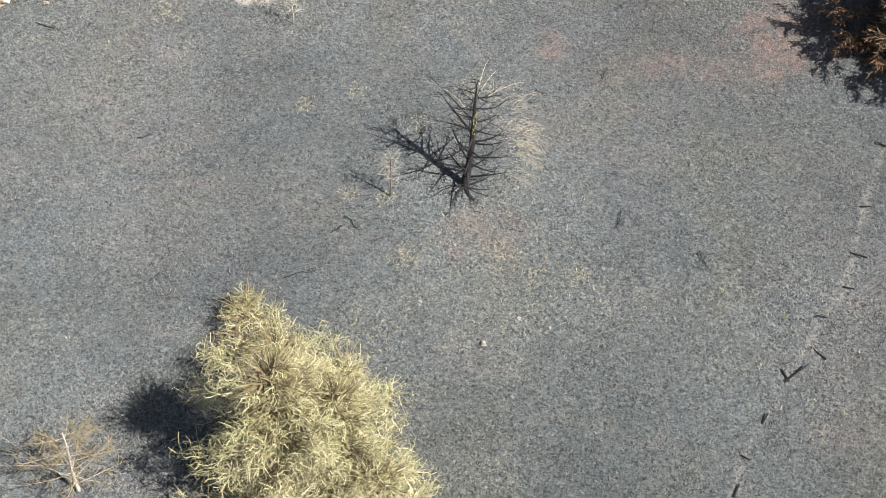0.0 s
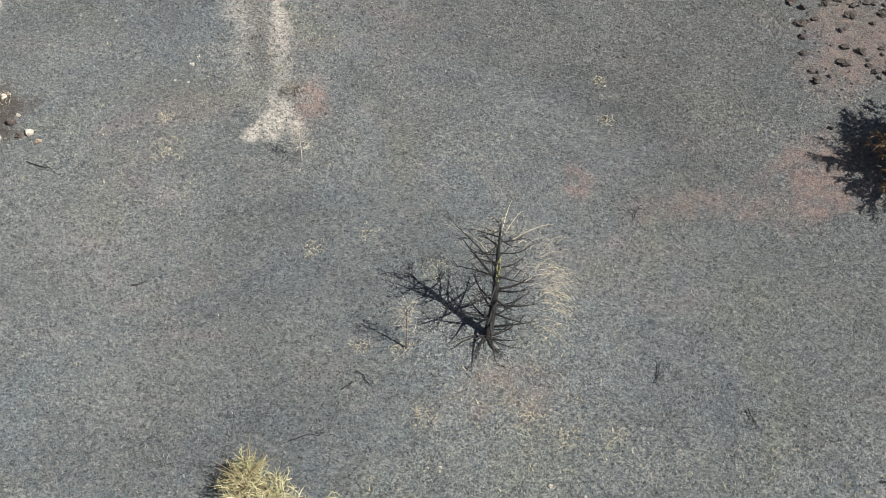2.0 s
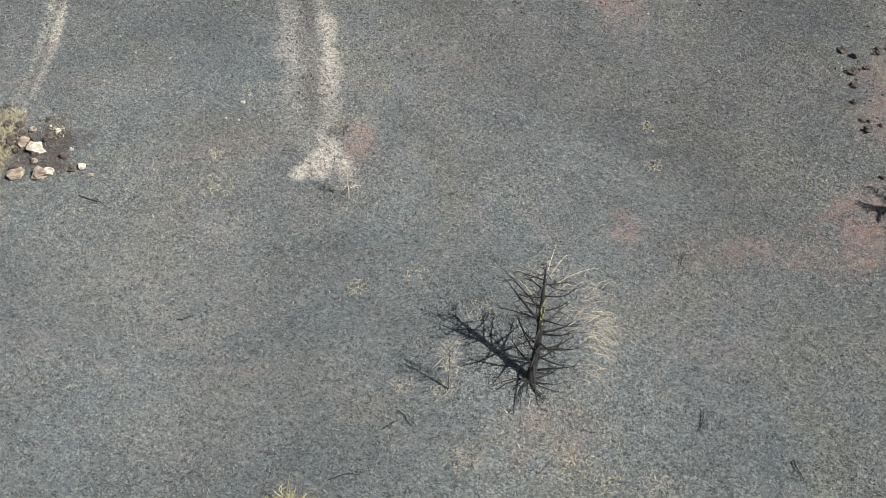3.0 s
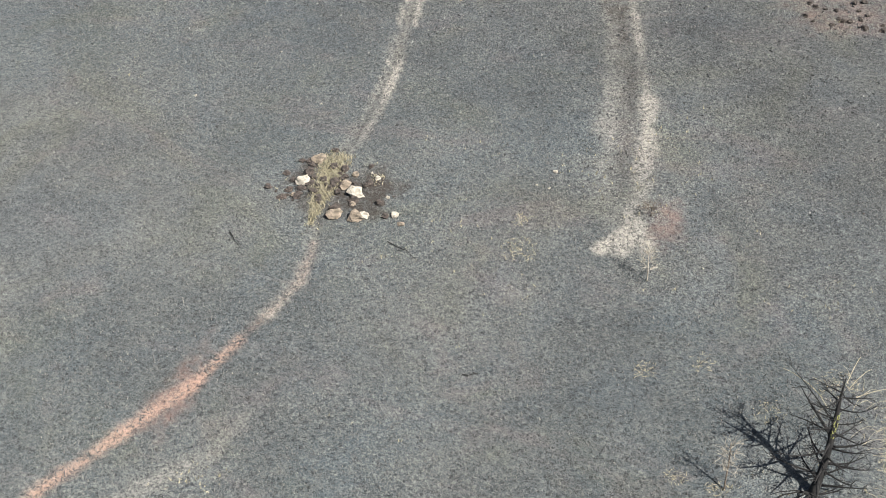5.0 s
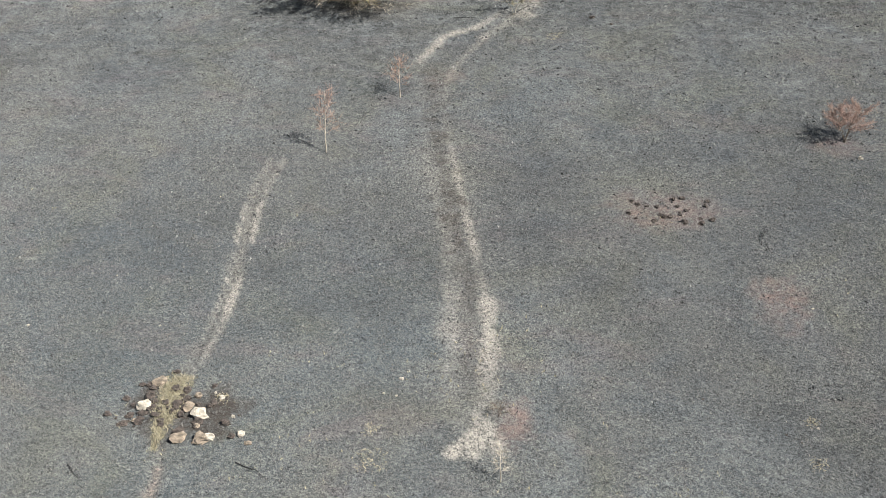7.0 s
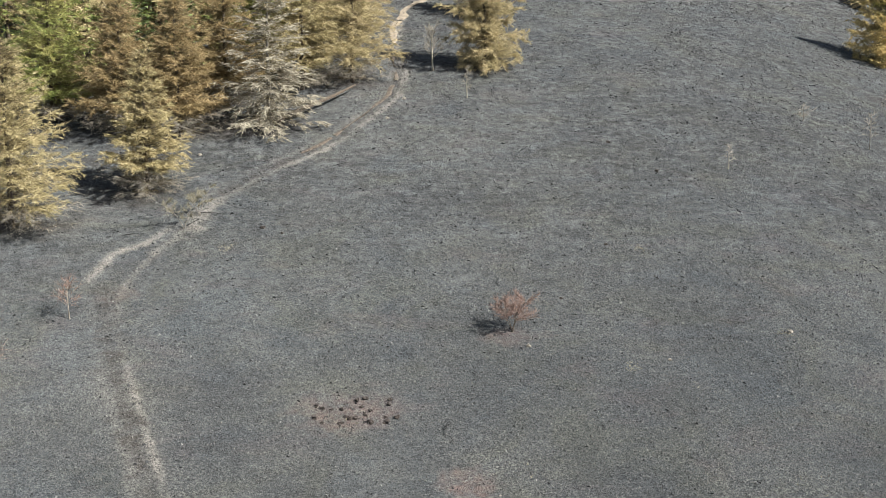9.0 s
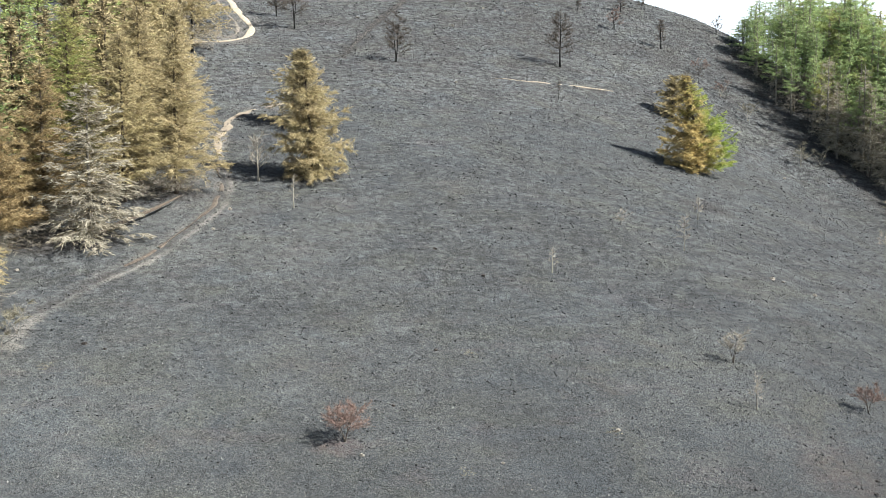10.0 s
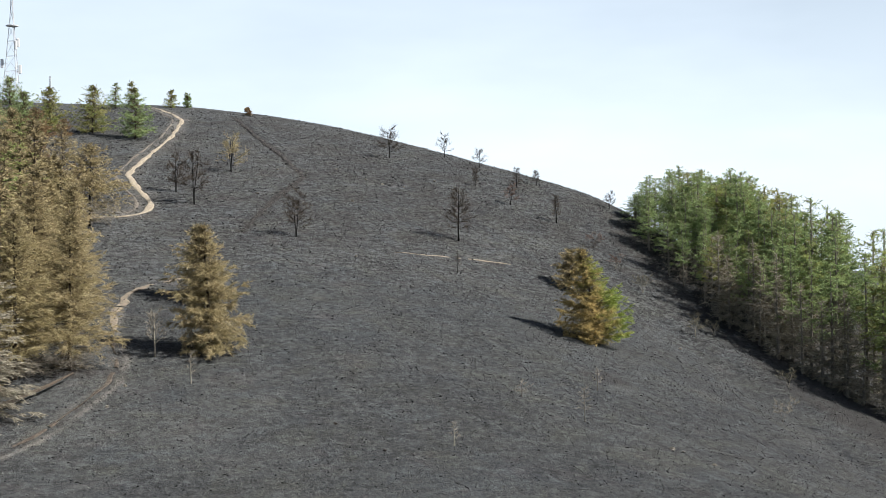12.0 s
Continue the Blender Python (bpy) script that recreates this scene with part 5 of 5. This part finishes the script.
STONES = [(-11.5, 47.4, 0.17), (-12.1, 46.4, 0.12), (-11.5, 46.3, 0.13), (-30.5, 49.2, 0.13), (6.3, 46.5, 0.12), (-1.4, 41.7, 0.10), (2.0, 26.4, 0.20), (4.4, 27.1, 0.12), (3.3, 27.5, 0.15),
          (6.5, 54.5, 0.14), (17.7, 66.7, 0.16), (26.0, 70.2, 0.2), (18.6, 63.8, 0.12), (51.5, 100.5, 0.39), (54.4, 98.1, 0.33), (4.6, 113.9, 0.34), (2.9, 108.6, 0.25), (52.5, 100.3, 0.22),
          (-10.9, 107.8, 0.3), (-12.5, 100.6, 0.25), (9.8, 68.7, 0.22), (-27.8, 53.6, 0.1), (-24.0, 50.0, 0.1), (80.2, 153.9, 0.33), (37.8, 167.0, 0.31), (29.6, 203.4, 0.4), (44.5, 199.1, 0.4),
          (52.9, 212.1, 0.4), (56.4, 210.5, 0.35), (50.6, 215.0, 0.4), (47.2, 224.0, 0.35), (63.3, 215.1, 0.4), (36.0, 222.0, 0.4)]
for k, (x, y, s) in enumerate(STONES):
    rock(x, y, s, M_PALE_STONE, 540 + k, "small pale stone lying in ash", 0.25, "stone", "pale stones on the slope")
rng = random.Random(560)
for k in range(165):
    if k < 75:
        x, y = 18.0 + rng.uniform(-2.8, 3.4), 49.6 + rng.uniform(-2.4, 3.2)
        s = rng.uniform(0.12, 0.34)
    elif k > 104:
        x, y = -20.2 + rng.choice((-2.1, 0.6)) + rng.gauss(0, 0.8), 44.3 + rng.gauss(0, 0.9)
        s = rng.uniform(0.12, 0.36)
    else:
        x, y = -0.4 + rng.uniform(-2.3, 2.3), 62.0 + rng.uniform(-1.3, 1.5)
        s = rng.uniform(0.10, 0.30)
    rock(x, y, s, M_CLOD, 561 + k, "charred black grass tussock on reddened soil", 0.3, "tussock", "charred tussocks")
for k, (x, y, s) in enumerate([(21.1, 101.9, 0.28), (23.8, 95.6, 0.25), (17.0, 82.0, 0.2), (-6.6, 86.0, 0.3), (-5.2, 85.0, 0.2), (5.6, 55.4, 0.12), (1.6, 47.6, 0.12), (12.7, 74.5, 0.2), (15.6, 44.4, 0.2), (16.9, 44.8, 0.15),
                              (5.0, 46.0, 0.12), (5.6, 45.6, 0.1), (40.0, 64.0, 0.2), (41.2, 63.1, 0.24), (39.0, 62.5, 0.2), (42.5, 64.5, 0.2)]):
    rock(x, y, s, M_CLOD, 620 + k, "small charred clod on ash", 0.3, "clod", "charred clods")


def fence_post(x, y, length, heading, tilt, seed):
    """A short charred post, fallen or leaning; its foot in the ground."""
    post = thing("fence_post", on_ground(x, y), 0, "charred leaning wooden fence post" if tilt < 1.2 else "charred fallen wooden fence post", "post", "old fence posts")
    way = Vector((math.sin(heading) * math.sin(tilt), math.cos(heading) * math.sin(tilt), math.cos(tilt)))
    lift = Vector((0, 0, 0.05))
    part("shaft", Shape().tube([lift - way * 0.12, lift + way * length * 0.5, lift + way * length], [0.035, 0.032, 0.026], 7), M_CHARCOAL, post)
    return post


for k, (x, y, length, heading, tilt) in enumerate([(18.2, 36.0, 0.35, -1.2, 1.3), (16.1, 30.8, 0.5, 2.2, 1.4), (15.5, 29.3, 0.35, 2.0, 1.4), (14.5, 28.0, 0.3, -1.6, 1.3), (14.2, 26.3, 0.75, -0.75, 1.5),
                                              (12.75, 25.3, 0.95, 0.95, 1.35), (12.75, 25.35, 0.4, -0.4, 1.4), (11.7, 23.7, 0.35, 0.6, 1.2), (10.8, 22.3, 0.3, 2.4, 1.3), (10.35, 20.9, 0.4, 0.5, 1.35), (16.75, 32.95, 0.3, 1.8, 1.3)]):
    fence_post(x, y, length, heading, tilt, k)


# ---- charred sticks and pale tufts on the ash ----
def charred_stick(x, y, length, heading, seed):
    """A crooked burnt branch lying on the ground, with a few side twigs."""
    rg = random.Random(seed)
    stick = thing("fallen_branch", on_ground(x, y), 0, "crooked charred branch lying on ash", "branch", "charred branches on the ash")
    pts = []
    for s in (-0.5, -0.2, 0.1, 0.35, 0.5):
        px = x + math.sin(heading) * length * s + rg.uniform(-0.08, 0.08) * length
        py = y + math.cos(heading) * length * s + rg.uniform(-0.08, 0.08) * length
        pts.append(Vector((px - x, py - y, float(ground_z(px, py) - ground_z(x, y)) + rg.uniform(0.04, 0.12))))
    part("stem", Shape().tube(pts, [0.022, 0.020, 0.016, 0.012, 0.006], 5), M_CHARCOAL, stick)
    for k in range(4):
        p = pts[1].lerp(pts[4], rg.random())
        way = Vector((math.sin(heading + rg.choice((-1, 1)) * rg.uniform(0.5, 1.1)), math.cos(heading + rg.uniform(-1, 1)), rg.uniform(0.0, 0.3)))
        part("twig", Shape().tube([p, p + way * length * rg.uniform(0.15, 0.35)], [0.010, 0.005], 4), M_CHARCOAL, stick)


for k, (x, y, length, heading) in enumerate([(-3.0, 31.5, 0.9, 2.4), (-3.6, 31.2, 0.6, 0.9), (-4.9, 29.1, 1.2, 1.3), (7.25, 32.1, 1.0, 0.2), (10.3, 30.2, 0.9, 2.7), (7.1, 39.5, 0.8, 0.5), (-23.9, 40.2, 1.2, 2.2), (-16.5, 41.2, 1.5, 2.0),
                                             (-11.6, 35.6, 0.7, 1.0), (4.4, 60.2, 1.4, 0.2), (4.65, 59.0, 0.9, 2.9), (-10.6, 88.6, 1.6, 1.9), (-11.6, 87.2, 1.2, 0.6), (-15.5, 85.5, 1.5, 1.6)]):
    charred_stick(x, y, length, heading, 700 + k)


def pale_tuft(x, y, radius, count, seed):
    """A tussock of dry grass that the fire left, blades arching outwards."""
    rg = random.Random(seed)
    tuft = thing("grass_tuft", on_ground(x, y), 0, "pale tuft of dry grass on burnt ground", "grass", "pale tufts on the ash")
    blades = Shape()
    for k in range(count):
        a, r = rg.uniform(0, 6.28), radius * rg.random() ** 0.7
        px, py = math.cos(a) * r, math.sin(a) * r
        way = Vector((rg.uniform(-1, 1), rg.uniform(-1, 1), rg.uniform(0.3, 1.2))).normalized()
        root = Vector((px, py, float(ground_z(x + px, y + py) - ground_z(x, y))))
        blades.blade(root, way, rg.uniform(0.12, 0.34), 0.016, Vector((0, 0, -0.5)), way.cross(unit(rg)).normalized())
    tagged(part("clump", blades, M_PALE_TWIG, tuft), kind="stuff")


for k, (x, y, radius) in enumerate([(-5.3, 37.35, 0.45), (-3.35, 38.15, 0.5), (6.2, 44.5, 0.4), (5.5, 29.35, 0.5), (6.1, 46.8, 0.35), (-3.3, 32.9, 0.4), (-1.9, 32.75, 0.4), (-11.7, 42.3, 0.8), (-12.2, 44.1, 0.4), (15.4, 66.0, 0.5), (25.7, 70.1, 0.6),
                                    (19.2, 81.5, 0.6), (41.3, 111.8, 0.7), (-8.9, 83.1, 0.6), (-19.2, 45.2, 0.4), (-1.0, 30.0, 0.7), (2.6, 30.3, 0.8), (-13.2, 89.2, 1.0), (1.5, 38.2, 0.8), (-0.6, 36.4, 0.6), (3.9, 29.4, 0.5)]):
    pale_tuft(x, y, radius, 70 if radius < 0.7 else 130, 730 + k)


# ---- fallen trunk by the trail ----
log = thing("fallen_tree", on_ground(-3.4, 108.5), 0, "fallen weathered tree trunk leaning in the wood", "log")
part("trunk", Shape().tube([(-3.5, -2.0, 0.2), (-1.0, 1.5, 0.9), (1.6, 5.0, 1.6), (3.6, 7.8, 2.3)], [0.22, 0.19, 0.15, 0.07], 7), M_SCORCHED, log)


# ---- masts behind the hilltop ----
def mast(x, y, base_z, height, foot, seed, label):
    tower = thing("radio_mast", (x, y, base_z), 0.3, label, "mast", "radio masts")
    waist = height * 0.62
    legs = [Vector((math.cos(a), math.sin(a), 0)) for a in (0.6, 2.7, 4.8)]
    width = lambda z: foot * (1 - 0.86 * min(1, z / waist)) if z < waist else foot * 0.10  # noqa: E731
    levels = [waist * k / 9 for k in range(10)] + [waist + (height - waist) * k / 6 for k in range(1, 7)]
    for leg in legs:
        part("leg", Shape().tube([leg * width(z) + Vector((0, 0, z)) for z in (0, waist, height)], [0.14, 0.09, 0.05], 5), M_STEEL, tower)
    brace = Shape()
    for a, b in zip(levels, levels[1:]):
        for k in range(3):
            p, q = legs[k], legs[(k + 1) % 3]
            brace.tube([p * width(a) + Vector((0, 0, a)), q * width(b) + Vector((0, 0, b))], [0.05, 0.05], 4)
            brace.tube([p * width(b) + Vector((0, 0, b)), q * width(b) + Vector((0, 0, b))], [0.05, 0.05], 4)
    part("bracing", brace, M_STEEL, tower)
    for k, z in enumerate((0.36, 0.38, 0.46, 0.48)):
        w = width(height * z) + 0.9
        a = 0.6 + 2.1 * k
        s = Shape()
        c = Vector((math.cos(a) * w, math.sin(a) * w, height * z))
        s.tube([c - Vector((0, 0, 1.3)), c - Vector((0, 0, 1.2)), c + Vector((0, 0, 1.2)), c + Vector((0, 0, 1.3))], [0.3, 0.45, 0.45, 0.3], 6)
        s.tube([c, Vector((c.x * 0.4, c.y * 0.4, c.z))], [0.06, 0.06], 4)
        part("antenna", s, M_STEEL, tower, "grey panel antenna")
    deck = Shape()
    w = width(height * 0.55) + 0.8
    deck.tube([(0, 0, height * 0.55), (0, 0, height * 0.55 + 0.25)], [w, w], 8)
    part("platform", deck, M_STEEL, tower)
    return tower


mast(-15.6, 395.0, float(ground_z(-15.6, 395.0)) - 0.3, 66.0, 4.6, 1, "tall lattice radio mast behind the hilltop")
mast(-4.9, 395.0, float(ground_z(-4.9, 395.0)) - 0.3, 22.0, 3.0, 2, "shorter lattice mast behind the hilltop")


# ---- stubble of burnt grass, thickest near the camera ----
def stubble(name, count, ymin, ymax, size, mat, seed, label, keep=None, sides=None, blades=3, wide=0.15, crowd=1.15, lying=(0.3, 1.15)):
    gen = np.random.default_rng(seed)
    y = ymin + (ymax - ymin) * gen.random(count * 2) ** crowd
    x = gen.uniform(-0.62, 0.80, count * 2) * (y + 14) if sides is None else gen.uniform(*sides, count * 2)
    if keep is not None:
        ok = keep(x, y, gen)
        x, y = x[ok], y[ok]
    x, y = x[:count], y[:count]
    n = len(x)
    z = ground_z(x, y)
    X, Y, Z = (np.repeat(q, blades) for q in (x, y, z))
    a = gen.uniform(0, 2 * np.pi, n * blades)
    L = size * gen.uniform(0.4, 1.3, n * blades) * np.repeat(1 + 0.006 * np.clip(y - 40, 0, 200), blades)
    lean = gen.uniform(*lying, n * blades)
    X = X + gen.normal(0, size * 0.35, n * blades)
    Y = Y + gen.normal(0, size * 0.35, n * blades)
    Z = ground_z(X, Y) - 0.01
    w = L * wide * gen.uniform(0.6, 1.4, n * blades)
    dx, dy, dz = np.cos(a) * np.sin(lean), np.sin(a) * np.sin(lean), np.cos(lean)
    sx, sy = -np.sin(a) * w, np.cos(a) * w
    v = np.stack([np.stack([X - sx, Y - sy, Z], 1), np.stack([X + sx, Y + sy, Z], 1), np.stack([X + dx * L, Y + dy * L, Z + dz * L], 1)], 1).reshape(-1, 3)
    m = n * blades
    me = bpy.data.meshes.new(name)
    me.vertices.add(3 * m)
    me.vertices.foreach_set("co", v.ravel())
    me.loops.add(3 * m)
    me.loops.foreach_set("vertex_index", np.arange(3 * m))
    me.polygons.add(m)
    me.polygons.foreach_set("loop_start", 3 * np.arange(m))
    me.update(calc_edges=True)
    me.materials.append(mat)
    return tagged(new(name, me), label, "grass", kind="stuff")


stubble("burnt_grass", 60000, 17, 96, 0.13, M_STUBBLE, 1, "charred grey stubble of burnt grass", lambda x, y, g: g.random(len(x)) < np.clip((96 - y) / 50, 0, 1))
stubble("heather", 130000, 46, 300, 0.10, M_HEATHER, 2, "charred heather stubble on the upper slope", lambda x, y, g: g.random(len(x)) < np.clip((y - 38) / 35, 0, 1), blades=1, wide=0.75, crowd=1.15, lying=(0.3, 1.3))
stubble("straw_tufts", 2600, 41.8, 47.0, 0.20, M_STRAW, 3, "unburnt straw grass between the rocks", lambda x, y, g: np.abs(x + 21.4 + 0.12 * (y - 44.4)) < (0.14 + 0.26 * np.clip(y - 42.2, 0, 2.4)) * (0.5 + 0.6 * g.random(len(x))) * (y < 46.3 + 0.5 * g.random(len(x))), (-22.6, -20.2), wide=0.06)
stubble("dry_grass", 4000, 24, 62, 0.15, M_STRAW, 4, "scattered pale dry grass on ash", lambda x, y, g: ground_masks(x, y)["straw"] > 0.55 + 0.4 * g.random(len(x)))
